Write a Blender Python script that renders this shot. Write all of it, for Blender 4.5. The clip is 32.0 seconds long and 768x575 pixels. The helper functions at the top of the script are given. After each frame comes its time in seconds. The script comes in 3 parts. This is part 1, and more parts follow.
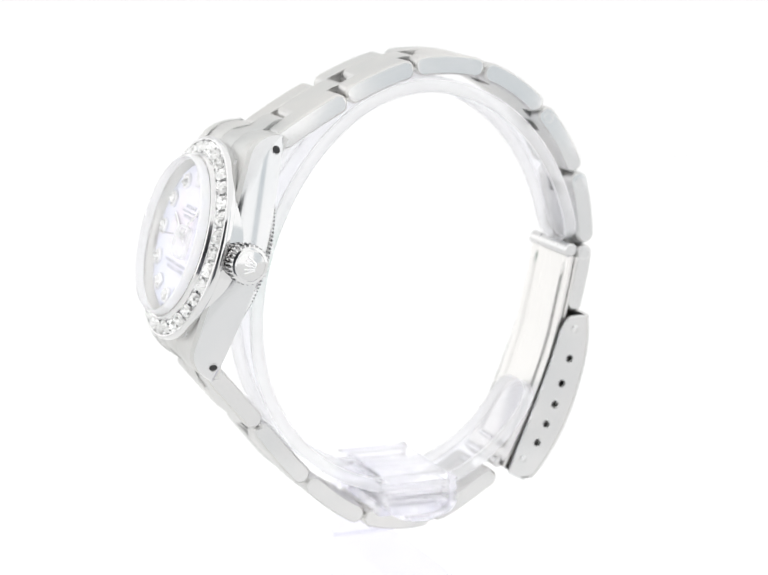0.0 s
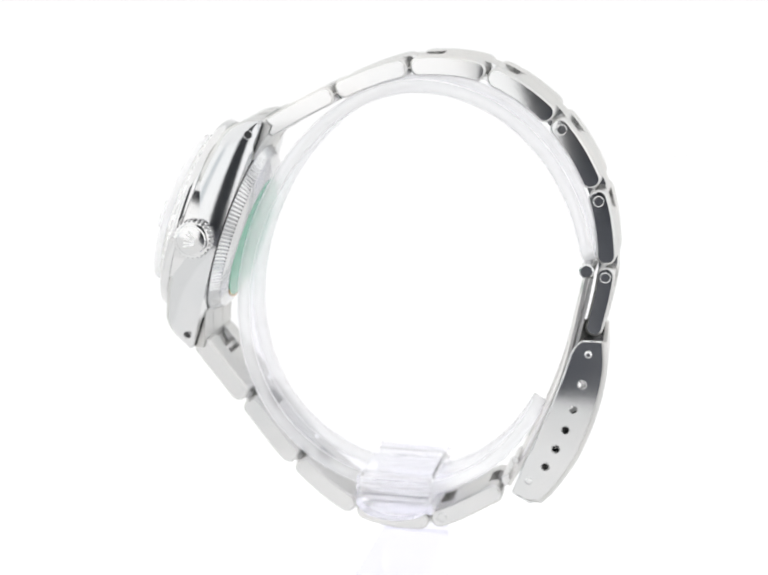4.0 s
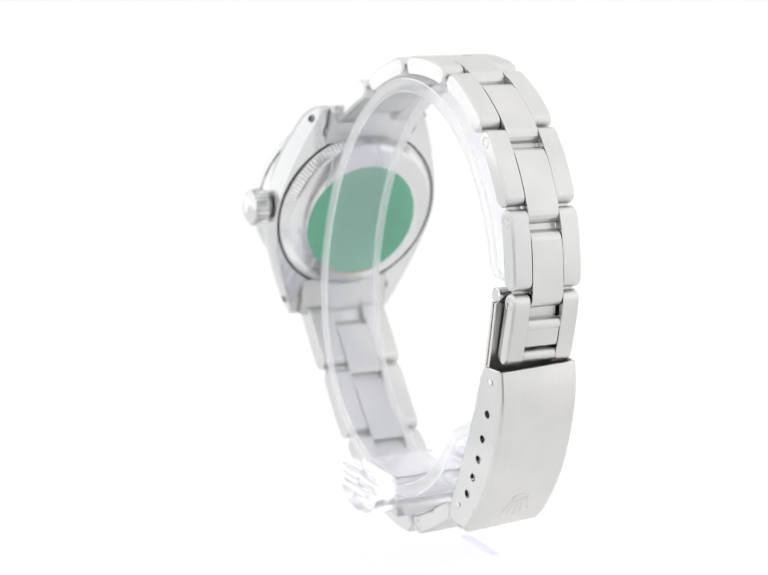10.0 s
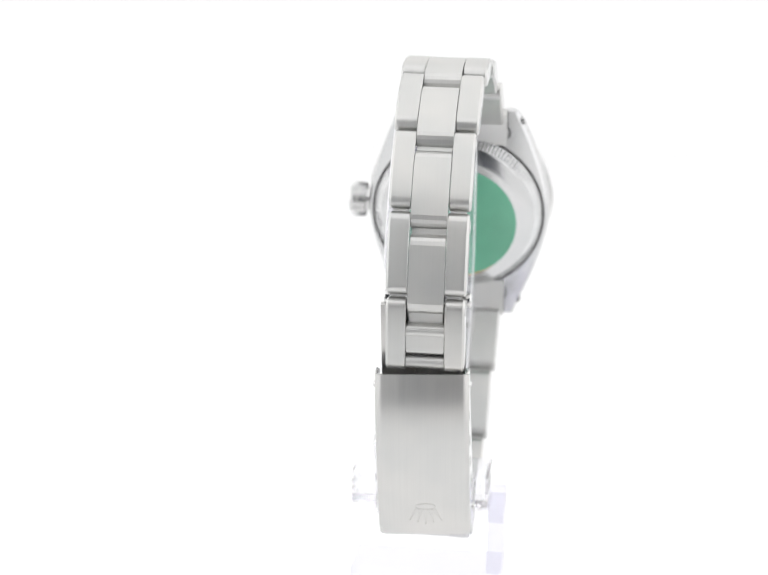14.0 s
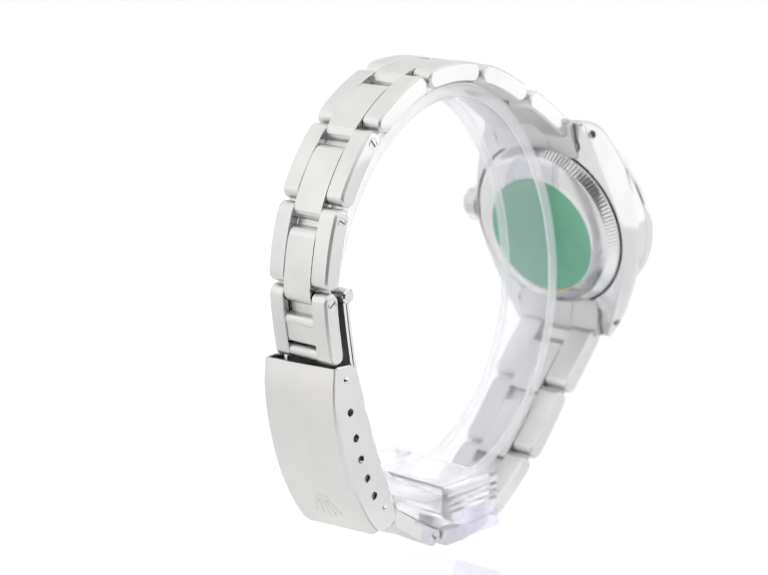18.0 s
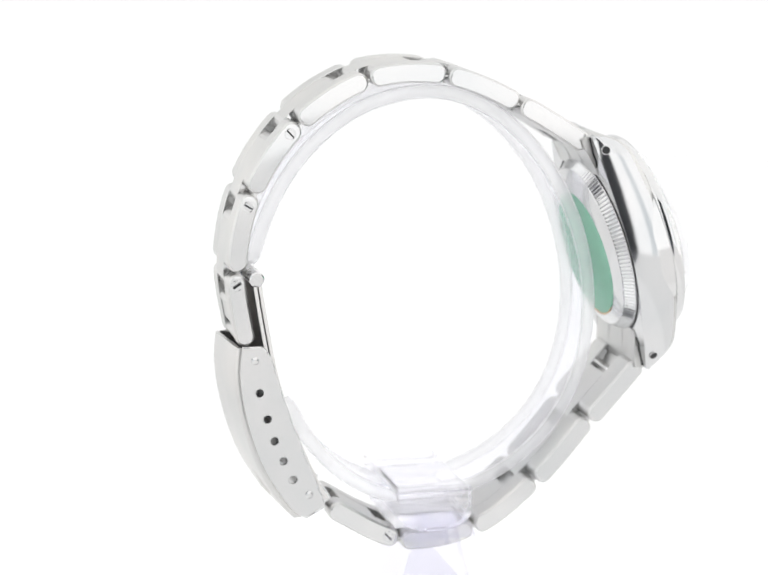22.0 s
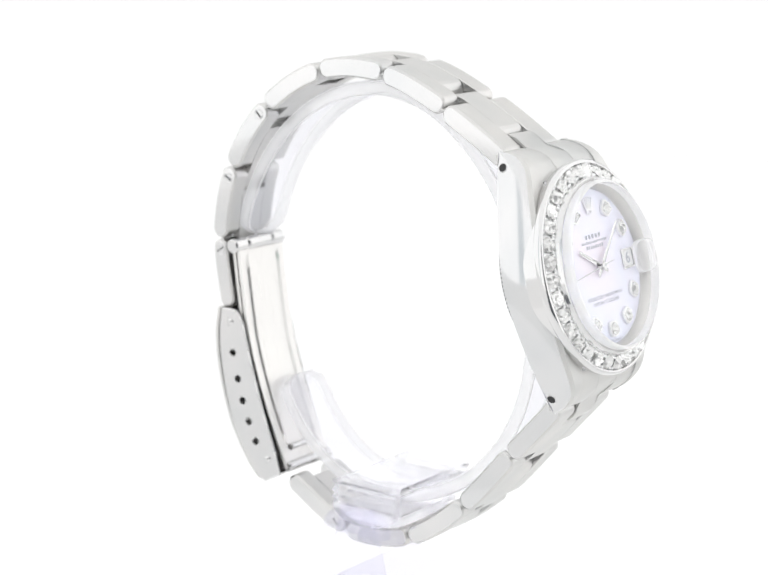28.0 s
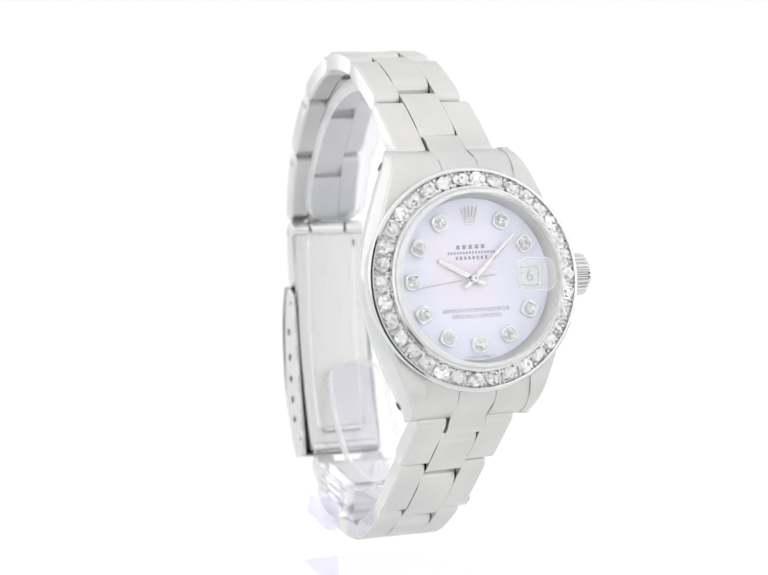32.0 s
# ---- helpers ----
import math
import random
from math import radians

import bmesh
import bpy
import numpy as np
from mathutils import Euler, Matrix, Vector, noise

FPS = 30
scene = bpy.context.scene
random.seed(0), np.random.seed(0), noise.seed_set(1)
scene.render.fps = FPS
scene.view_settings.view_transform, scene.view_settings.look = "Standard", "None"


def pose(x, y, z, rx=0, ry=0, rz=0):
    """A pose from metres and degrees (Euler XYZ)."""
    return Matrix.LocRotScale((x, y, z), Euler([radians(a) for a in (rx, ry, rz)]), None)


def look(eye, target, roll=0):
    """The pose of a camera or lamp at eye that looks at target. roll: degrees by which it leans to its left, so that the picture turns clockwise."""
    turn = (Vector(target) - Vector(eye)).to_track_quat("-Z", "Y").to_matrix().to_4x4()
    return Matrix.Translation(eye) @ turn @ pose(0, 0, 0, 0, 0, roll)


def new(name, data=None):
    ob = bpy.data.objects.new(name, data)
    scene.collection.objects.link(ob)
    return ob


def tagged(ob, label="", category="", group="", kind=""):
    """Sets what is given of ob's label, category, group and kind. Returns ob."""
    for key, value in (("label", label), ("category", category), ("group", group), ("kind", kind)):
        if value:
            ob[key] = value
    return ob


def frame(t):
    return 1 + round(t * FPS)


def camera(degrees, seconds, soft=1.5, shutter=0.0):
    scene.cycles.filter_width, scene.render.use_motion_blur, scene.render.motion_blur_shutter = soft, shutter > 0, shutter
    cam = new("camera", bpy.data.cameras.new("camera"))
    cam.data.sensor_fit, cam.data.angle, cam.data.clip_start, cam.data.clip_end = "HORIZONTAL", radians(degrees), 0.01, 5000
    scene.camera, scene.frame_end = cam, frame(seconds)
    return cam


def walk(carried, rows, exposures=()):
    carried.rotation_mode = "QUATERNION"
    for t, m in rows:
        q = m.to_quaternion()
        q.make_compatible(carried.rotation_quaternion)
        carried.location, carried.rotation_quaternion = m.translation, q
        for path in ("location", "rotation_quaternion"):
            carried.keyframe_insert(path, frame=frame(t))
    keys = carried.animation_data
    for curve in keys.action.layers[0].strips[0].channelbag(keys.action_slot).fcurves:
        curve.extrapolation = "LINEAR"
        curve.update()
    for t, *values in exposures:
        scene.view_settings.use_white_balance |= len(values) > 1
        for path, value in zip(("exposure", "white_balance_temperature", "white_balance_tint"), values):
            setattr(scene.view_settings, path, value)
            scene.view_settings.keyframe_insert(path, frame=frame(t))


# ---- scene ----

# ---- the turn of the table, degrees at seconds; lengths below are in millimetres, made metres by MM ----
MM = 0.001
FLOOR = 36.0
TURN = ((0, 115.69), (1, 107.04), (2, 98.40), (3, 89.78), (4, 81.18), (5, 72.58), (6, 63.99), (7, 55.45), (8, 46.95),
        (9, 38.49), (10, 30.05), (11, 21.59), (12, 13.06), (13, 4.43), (14, -4.29), (15, -12.99), (16, -21.68), (17, -30.31),
        (18, -38.81), (19, -47.22), (20, -55.53), (21, -63.80), (22, -72.11), (23, -80.46), (24, -88.88), (25, -97.34),
        (26, -105.84), (27, -114.34), (28, -122.86), (29, -131.42), (30, -140.01), (31, -148.62), (32, -157.23))

# ---- camera: stands still ----
cam = camera(20.89, 32.0, soft=1.5)
EYE = Vector((0, -0.265, 0.0707 + FLOOR * MM))
PITCH, YAW = radians(-12.370), radians(0.788)
AHEAD = Vector((-math.sin(YAW) * math.cos(PITCH), math.cos(YAW) * math.cos(PITCH), math.sin(PITCH)))
STAND = look(EYE, EYE + AHEAD, 1.4215)
walk(cam, [(0, STAND), (32, STAND)])
cam.data.dof.use_dof, cam.data.dof.focus_distance, cam.data.dof.aperture_fstop = True, 0.247, 36

# ---- light ----
world = bpy.data.worlds.new("dim_room")
scene.world = world
world.use_nodes = True
world.node_tree.nodes["Background"].inputs[0].default_value = (0.82, 0.9, 1.0, 1)
world.node_tree.nodes["Background"].inputs[1].default_value = 0.12
# emission replaces lamps: flanks and roof glow more than back and floor
SIDE_GLOW, ROOF_GLOW, BACK_GLOW, FLOOR_GLOW, TABLE_GLOW, STRIP_GLOW = 1.06, 0.93, 0.655, 0.69, 0.685, 0.67
scene.view_settings.exposure = 0.23


# ---- materials ----
def material(name):
    m = bpy.data.materials.new(name)
    m.use_nodes = True
    return m, m.node_tree.nodes, m.node_tree.links, m.node_tree.nodes["Principled BSDF"]


def grain(nodes, links, scale, stretch, detail=3.0, which="Object"):
    co = nodes.new("ShaderNodeTexCoord")
    mp = nodes.new("ShaderNodeMapping")
    mp.inputs["Scale"].default_value = stretch
    nz = nodes.new("ShaderNodeTexNoise")
    nz.inputs["Scale"].default_value = scale
    nz.inputs["Detail"].default_value = detail
    links.new(co.outputs[which], mp.inputs[0])
    links.new(mp.outputs[0], nz.inputs["Vector"])
    return nz


def ramp(nodes, links, src, stops):
    r = nodes.new("ShaderNodeValToRGB")
    for k, (pos, col) in enumerate(stops):
        e = r.color_ramp.elements[k] if k < 2 else r.color_ramp.elements.new(pos)
        e.position, e.color = pos, (*col, 1)
    links.new(src, r.inputs[0])
    return r


def steel(name, tone, rough, lines=None, bump=0.0, spread=0.05, film=0.015):
    """Stainless steel: lines is the stretch of the brushing, fine across and long along it; smudges vary the gloss."""
    m, nodes, links, b = material(name)
    b.inputs["Metallic"].default_value = 1.0
    smudge = grain(nodes, links, 110, (1, 1, 1), 2)
    col = ramp(nodes, links, smudge.outputs[0], ((0.3, tuple(c * (1 - film * k) for c, k in zip(tone, (1.3, 1.0, 0.8)))), (0.7, tuple(c * (1 + film * k) for c, k in zip(tone, (1.2, 1.0, 0.9))))))
    src = smudge
    if lines:
        src = grain(nodes, links, 1.0, lines, 2)
        mix = nodes.new("ShaderNodeMix")
        mix.data_type, mix.blend_type = "RGBA", "MULTIPLY"
        mix.inputs[0].default_value = 0.22
        streak = ramp(nodes, links, src.outputs[0], ((0.3, (0.8, 0.8, 0.8)), (0.7, (1, 1, 1))))
        links.new(col.outputs[0], mix.inputs[6])
        links.new(streak.outputs[0], mix.inputs[7])
        links.new(mix.outputs[2], b.inputs["Base Color"])
    else:
        links.new(col.outputs[0], b.inputs["Base Color"])
    mr = nodes.new("ShaderNodeMapRange")
    mr.inputs["From Min"].default_value, mr.inputs["From Max"].default_value = 0.3, 0.7
    mr.inputs["To Min"].default_value, mr.inputs["To Max"].default_value = max(0.01, rough - spread), rough + spread
    links.new(src.outputs[0], mr.inputs["Value"])
    links.new(mr.outputs[0], b.inputs["Roughness"])
    if bump:
        bp = nodes.new("ShaderNodeBump")
        bp.inputs["Strength"].default_value = bump
        bp.inputs["Distance"].default_value = 0.00002
        links.new(src.outputs[0], bp.inputs["Height"])
        links.new(bp.outputs[0], b.inputs["Normal"])
    return m


BRUSHED = steel("brushed_steel", (0.605, 0.602, 0.588), 0.42, (8000, 70, 70), 0.03, 0.06, 0.05)
CROSS = steel("satin_steel", (0.615, 0.61, 0.598), 0.36, (8000, 70, 70), 0.02, 0.05, 0.05)
POLISHED = steel("polished_steel", (0.65, 0.648, 0.646), 0.10, None, 0.0, 0.03, 0.04)
SOFT = steel("buffed_steel", (0.62, 0.622, 0.625), 0.15, None, 0.0, 0.03, 0.04)
SILVER = steel("silver_trim", (0.86, 0.86, 0.86), 0.42, None, 0.0, 0.03)
DULL = steel("pressed_steel", (0.70, 0.69, 0.675), 0.30, (9000, 120, 120), 0.06, 0.03)


def plain(name, tone, rough=0.5, metal=0.0, vary=0.06, scale=400):
    m, nodes, links, b = material(name)
    nz = grain(nodes, links, scale, (1, 1, 1), 4)
    r = ramp(nodes, links, nz.outputs[0], ((0.3, tuple(c * (1 - vary) for c in tone)), (0.7, tuple(min(1, c * (1 + vary)) for c in tone))))
    links.new(r.outputs[0], b.inputs["Base Color"])
    b.inputs["Roughness"].default_value, b.inputs["Metallic"].default_value = rough, metal
    return m


def glass(name, tone, ior, rough=0.0):
    m, nodes, links, b = material(name)
    b.inputs["Base Color"].default_value = (*tone, 1)
    b.inputs["Transmission Weight"].default_value = 1.0
    b.inputs["IOR"].default_value, b.inputs["Roughness"].default_value = ior, rough
    return m


def pearl():
    """Mother-of-pearl: pale lavender with drifting pink and blue, under a gloss coat."""
    m, nodes, links, b = material("mother_of_pearl")
    nz = grain(nodes, links, 95, (1, 1, 0.7), 3)
    nz.inputs["Distortion"].default_value = 1.2
    r = ramp(nodes, links, nz.outputs[0], ((0.3, (0.79, 0.815, 0.93)), (0.56, (0.825, 0.82, 0.93)), (0.76, (0.875, 0.815, 0.89))))
    links.new(r.outputs[0], b.inputs["Base Color"])
    b.inputs["Roughness"].default_value = 0.4
    b.inputs["Specular IOR Level"].default_value = 0.25
    return m


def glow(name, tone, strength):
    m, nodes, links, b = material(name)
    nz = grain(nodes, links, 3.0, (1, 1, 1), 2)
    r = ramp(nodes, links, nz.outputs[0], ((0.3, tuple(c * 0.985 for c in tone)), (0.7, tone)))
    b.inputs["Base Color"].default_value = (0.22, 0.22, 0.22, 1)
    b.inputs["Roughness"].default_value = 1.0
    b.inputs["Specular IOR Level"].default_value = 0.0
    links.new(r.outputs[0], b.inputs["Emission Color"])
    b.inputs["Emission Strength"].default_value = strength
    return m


BLACK = plain("dark_cavity", (0.012, 0.012, 0.013), 0.5)
INK = plain("grey_print", (0.37, 0.38, 0.44), 0.6)
FAINT = plain("faint_print", (0.6, 0.6, 0.64), 0.6)
GREEN = plain("green_film", (0.125, 0.365, 0.245), 0.16, 0.0, 0.10, 120)
GLUE = plain("old_glue", (0.52, 0.33, 0.16), 0.5)
PAPER = plain("date_disc_white", (0.82, 0.82, 0.83), 0.5)
PEARL = pearl()
GEM = glass("diamond", (0.9, 0.9, 0.89), 2.2)
GEM.node_tree.nodes["Principled BSDF"].inputs["Transmission Weight"].default_value = 0.3
GEM.node_tree.nodes["Principled BSDF"].inputs["Metallic"].default_value = 0.3


def clear(name, tone, veil, gloss_low, gloss_high, rough=0.02):
    """Clear sheet: straight through, with a faint milkiness and a gloss that grows at grazing angles."""
    m, nodes, links, b = material(name)
    nodes.remove(b)
    straight, milk, back, gloss = (nodes.new("ShaderNodeBsdf" + k) for k in ("Transparent", "Diffuse", "Translucent", "Glossy"))
    straight.inputs[0].default_value = (*tone, 1)
    nz = grain(nodes, links, 260, (1, 1, 1), 2)
    cloud = ramp(nodes, links, nz.outputs[0], ((0.3, tuple(c * 0.97 for c in tone)), (0.7, tone)))
    for k in (milk, back):
        links.new(cloud.outputs[0], k.inputs[0])
    gloss.inputs["Roughness"].default_value = rough
    half, veiled, out = (nodes.new("ShaderNodeMixShader") for _ in range(3))
    half.inputs[0].default_value, veiled.inputs[0].default_value = 0.5, veil
    links.new(milk.outputs[0], half.inputs[1])
    links.new(back.outputs[0], half.inputs[2])
    links.new(straight.outputs[0], veiled.inputs[1])
    links.new(half.outputs[0], veiled.inputs[2])
    facing = nodes.new("ShaderNodeLayerWeight")
    facing.inputs[0].default_value = 0.5
    power = nodes.new("ShaderNodeMath")
    power.operation = "POWER"
    power.inputs[1].default_value = 4.0
    span = nodes.new("ShaderNodeMapRange")
    span.inputs["To Min"].default_value, span.inputs["To Max"].default_value = gloss_low, gloss_high
    links.new(facing.outputs["Facing"], power.inputs[0])
    links.new(power.outputs[0], span.inputs["Value"])
    links.new(span.outputs[0], out.inputs[0])
    links.new(veiled.outputs[0], out.inputs[1])
    links.new(gloss.outputs[0], out.inputs[2])
    links.new(out.outputs[0], nodes["Material Output"].inputs[0])
    return m


CRYSTAL = clear("watch_crystal", (1.0, 1.0, 1.0), 0.0, 0.015, 0.5)
# white haze in the rim glass replaces the glint of a clear edge
RIM = glass("whitened_glass", (0.99, 0.99, 0.99), 1.15, 0.3)
RIM.node_tree.nodes["Principled BSDF"].inputs["Transmission Weight"].default_value = 0.6
BAND = clear("clear_acrylic_sheet", (0.98, 0.98, 1.0), 0.095, 0.03, 0.4, 0.05)
# edges and corners are whitened to paint in the light acrylic catches there
BAND_EDGE = clear("milky_acrylic_edge", (0.995, 0.995, 1.0), 0.45, 0.04, 0.3, 0.2)
BAND_RIM = clear("milky_acrylic_corner", (0.985, 0.985, 1.0), 0.85, 0.04, 0.3, 0.2)
# milkiness stands in for light bent inside the lens, most in its wall
LENS = clear("lens_glass", (1.0, 1.0, 1.0), 0.12, 0.05, 0.7)
LENS_WALL = clear("milky_lens_edge", (1.0, 1.0, 1.0), 0.5, 0.06, 0.5, 0.1)
BLOCK = clear("clear_acrylic_block", (0.945, 0.942, 0.975), 0.08, 0.03, 0.35, 0.05)
ACRYLIC = glass("clear_acrylic", (0.98, 0.977, 1.0), 1.25, 0.04)
ACRYLIC.node_tree.nodes["Principled BSDF"].inputs["Transmission Weight"].default_value = 0.88
# added emission: the turntable glows to brighten the metal from below
TABLE_WHITE = glow("glowing_white_acrylic", (1.0, 1.0, 1.0), TABLE_GLOW)
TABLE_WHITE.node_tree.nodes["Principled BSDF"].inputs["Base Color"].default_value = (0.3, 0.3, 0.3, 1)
# tent cloth gives off its own light, set for each panel
FABRIC = glow("glowing_tent_flank", (1.0, 1.0, 1.0), SIDE_GLOW)
STRIP_FABRIC = glow("bluish_tent_strip", (0.9, 0.96, 1.0), STRIP_GLOW)
BACK_FABRIC = glow("glowing_tent_back", (1.0, 1.0, 1.0), BACK_GLOW)
FLOOR_FABRIC = glow("glowing_tent_floor", (1.0, 1.0, 1.0), FLOOR_GLOW)
ROOF = glow("glowing_tent_roof", (1.0, 1.0, 1.0), ROOF_GLOW)
DARK_TABLE = plain("dark_table", (0.085, 0.09, 0.105), 0.5, 0.0, 0.15, 20)
DARK_WALL = plain("dim_wall", (0.22, 0.225, 0.24), 0.9, 0.0, 0.1, 4)


# ---- mesh helpers ----
def part(name, bm, mats, parent=None, label="", m=None, smooth=None):
    """Links a bmesh, drawn in millimetres, as one mesh under its thing."""
    if m is not None:
        bm.transform(m)
    bmesh.ops.recalc_face_normals(bm, faces=bm.faces)
    bm.transform(Matrix.Scale(MM, 4))
    me = bpy.data.meshes.new(name)
    bm.to_mesh(me)
    bm.free()
    for mt in (mats if isinstance(mats, (list, tuple)) else [mats]):
        me.materials.append(mt)
    if smooth is not None:
        me.shade_smooth()
        me.set_sharp_from_angle(angle=radians(smooth))
        for p in me.polygons:
            if p.loop_total > 8:
                p.use_smooth = False
    ob = new(name, me)
    ob.parent = parent
    return tagged(ob, label)


def loft(bm, rings, closed=True, caps=True, mat=0, loop=False):
    """Skin over rings of equal count; closed: each ring is a loop; loop: the last ring joins the first."""
    vs = [[bm.verts.new(p) for p in ring] for ring in rings]
    n = len(rings[0])
    pairs = list(zip(vs, vs[1:])) + ([(vs[-1], vs[0])] if loop else [])
    for r0, r1 in pairs:
        for k in range(n if closed else n - 1):
            bm.faces.new((r0[k], r0[(k + 1) % n], r1[(k + 1) % n], r1[k])).material_index = mat(k) if callable(mat) else mat
    out = []
    if caps and closed and not loop:
        out = [bm.faces.new(list(reversed(vs[0]))), bm.faces.new(vs[-1])]
        for f in out:
            f.material_index = 0 if callable(mat) else mat
    return out


def prism(bm, outline, x0, x1, bevel=0.0, side_mat=0, cap_mat=0, to=None, segments=2):
    """A flat outline of (y, z) drawn out along x from x0 to x1, with rounded rims."""
    to = to or (lambda x, p: (x, p[0], p[1]))
    made = bmesh.new()
    caps = loft(made, [[to(x, p) for p in outline] for x in (x0, x1)], mat=side_mat)
    for f in caps:
        f.material_index = cap_mat
    side_mat = 0 if callable(side_mat) else side_mat
    if bevel:
        rim = {e for f in caps for e in f.edges}
        bmesh.ops.bevel(made, geom=list(rim), offset=bevel, segments=segments, affect="EDGES", profile=0.5, clamp_overlap=True, material=side_mat)
    add(bm, made)


def add(bm, other):
    me = bpy.data.meshes.new("joined")
    other.to_mesh(me)
    other.free()
    bm.from_mesh(me)
    bpy.data.meshes.remove(me)


def lathe(bm, profile, steps=96, mat=0, wobble=None):
    """Turns a profile of (r, h) about the h axis of the case."""
    rings = []
    for k in range(steps):
        a = 2 * math.pi * k / steps
        rings.append([((r + (wobble(k, j) if wobble else 0)) * math.cos(a), (r + (wobble(k, j) if wobble else 0)) * math.sin(a), h)
                      for j, (r, h) in enumerate(profile)])
    loft(bm, rings, closed=False, caps=False, mat=mat, loop=True)


def disc(bm, r, h, steps=64, mat=0, cx=0.0, cy=0.0):
    f = bm.faces.new([bm.verts.new((cx + r * math.cos(2 * math.pi * k / steps), cy + r * math.sin(2 * math.pi * k / steps), h)) for k in range(steps)])
    f.material_index = mat


def rod(bm, a, b, r, steps=16, mat=0, tip=0.0):
    """A round bar from a to b with slightly rounded ends."""
    a, b = Vector(a), Vector(b)
    d = (b - a).normalized()
    s = d.orthogonal().normalized()
    t = d.cross(s)
    tip = tip or r * 0.2
    stations = ((a, r - tip), (a + d * tip, r), (b - d * tip, r), (b, r - tip))
    loft(bm, [[p + (s * math.cos(2 * math.pi * k / steps) + t * math.sin(2 * math.pi * k / steps)) * q for k in range(steps)] for p, q in stations], mat=mat)


def inside(p, poly):
    hit = False
    for (x0, y0), (x1, y1) in zip(poly, poly[1:] + poly[:1]):
        if (y0 > p[1]) != (y1 > p[1]) and p[0] < (x1 - x0) * (p[1] - y0) / (y1 - y0) + x0:
            hit = not hit
    return hit


def plate(bm, outline, holes, x0, x1, mat=0):
    """A flat plate between x0 and x1 with real holes through it."""
    from mathutils import geometry
    pts, edges = [], []
    for loop in [outline, *holes]:
        k = len(pts)
        pts += [Vector(p) for p in loop]
        edges += [(k + j, k + (j + 1) % len(loop)) for j in range(len(loop))]
    res = geometry.delaunay_2d_cdt(pts, edges, [], 0, 1e-6)
    flat = res[0]
    front, back = [bm.verts.new((x0, p[0], p[1])) for p in flat], [bm.verts.new((x1, p[0], p[1])) for p in flat]
    for tri in res[2]:
        mid = sum((flat[k] for k in tri), Vector((0, 0))) / 3
        if inside(mid, outline) and not any(inside(mid, h) for h in holes):
            bm.faces.new([front[k] for k in tri]).material_index = mat
            bm.faces.new([back[k] for k in reversed(tri)]).material_index = mat
    n = 0
    for loop in [outline, *holes]:
        for j in range(len(loop)):
            p, q = n + j, n + (j + 1) % len(loop)
            bm.faces.new((front[p], front[q], back[q], back[p])).material_index = mat
        n += len(loop)


class Course:
    """A smooth line through points of (y, z), walked by its length."""

    def __init__(self, pts):
        pts = [Vector(p) for p in pts]
        ends = [2 * pts[0] - pts[1]] + pts + [2 * pts[-1] - pts[-2]]
        self.p, self.knots = [], []
        for i in range(1, len(ends) - 2):
            a, b, c, d = ends[i - 1:i + 3]
            self.knots.append(len(self.p))
            for k in range(24):
                t = k / 24
                self.p.append(0.5 * ((2 * b) + (c - a) * t + (2 * a - 5 * b + 4 * c - d) * t * t + (3 * b - a - 3 * c + d) * t ** 3))
        self.knots.append(len(self.p))
        self.p.append(pts[-1])
        self.s = [0.0]
        for a, b in zip(self.p, self.p[1:]):
            self.s.append(self.s[-1] + (b - a).length)

    def knot(self, i):
        return self.s[self.knots[i]]

    def at(self, s, off=0.0):
        """The point at s, moved off outwards, away from the middle of the band."""
        k = min(max(int(np.searchsorted(self.s, s)) - 1, 0), len(self.p) - 2)
        d = (self.p[k + 1] - self.p[k]).normalized()
        p = self.p[k] + d * (s - self.s[k])
        n = Vector((d.y, -d.x))
        if n.dot(p - Vector((0, 13))) < 0:
            n = -n
        return p + n * off

    def bar(self, s0, s1, th, steps=10, end=14, square=1.0):
        """The outline of a link from s0 to s1: curved with the line, its ends rounded."""
        r = th / 2
        q = r * square
        out = [self.at(s0 + q + (s1 - s0 - 2 * q) * k / steps, r) for k in range(steps + 1)]
        for k in range(1, end):
            a = math.pi / 2 - math.pi * k / end
            out.append(self.at(s1 - q + q * math.cos(a), r * math.sin(a)))
        out += [self.at(s1 - q - (s1 - s0 - 2 * q) * k / steps, -r) for k in range(steps + 1)]
        for k in range(1, end):
            a = -math.pi / 2 - math.pi * k / end
            out.append(self.at(s0 + q + q * math.cos(a), r * math.sin(a)))
        return out

    def nosed(self, s0, s1, th, nose=0.75, notch=0.5, steps=10):
        """The outline of a link with crisp shoulders and blunt noses towards its neighbours; also the columns of the noses."""
        r = th / 2
        far = ((nose, r), (nose * 0.62, r - 0.13), (nose * 0.34, r - 0.38), (nose * 0.12, r - 0.72), (0, r - 1.1), (0, -0.12), (notch, -0.2), (notch + 0.06, -r))
        out = [self.at(s0 + nose + (s1 - s0 - 2 * nose) * k / steps, r) for k in range(steps)]
        n0 = len(out)
        out += [self.at(s1 - d, o) for d, o in far]
        n1 = len(out)
        out += [self.at(s1 - notch - 0.06 - (s1 - s0 - 2 * notch - 0.12) * k / steps, -r) for k in range(1, steps)]
        n2 = len(out)
        out += [self.at(s0 + d, o) for d, o in reversed(far[1:])]
        return out, lambda k: 2 if n0 <= k < n1 - 1 or n2 <= k else 0


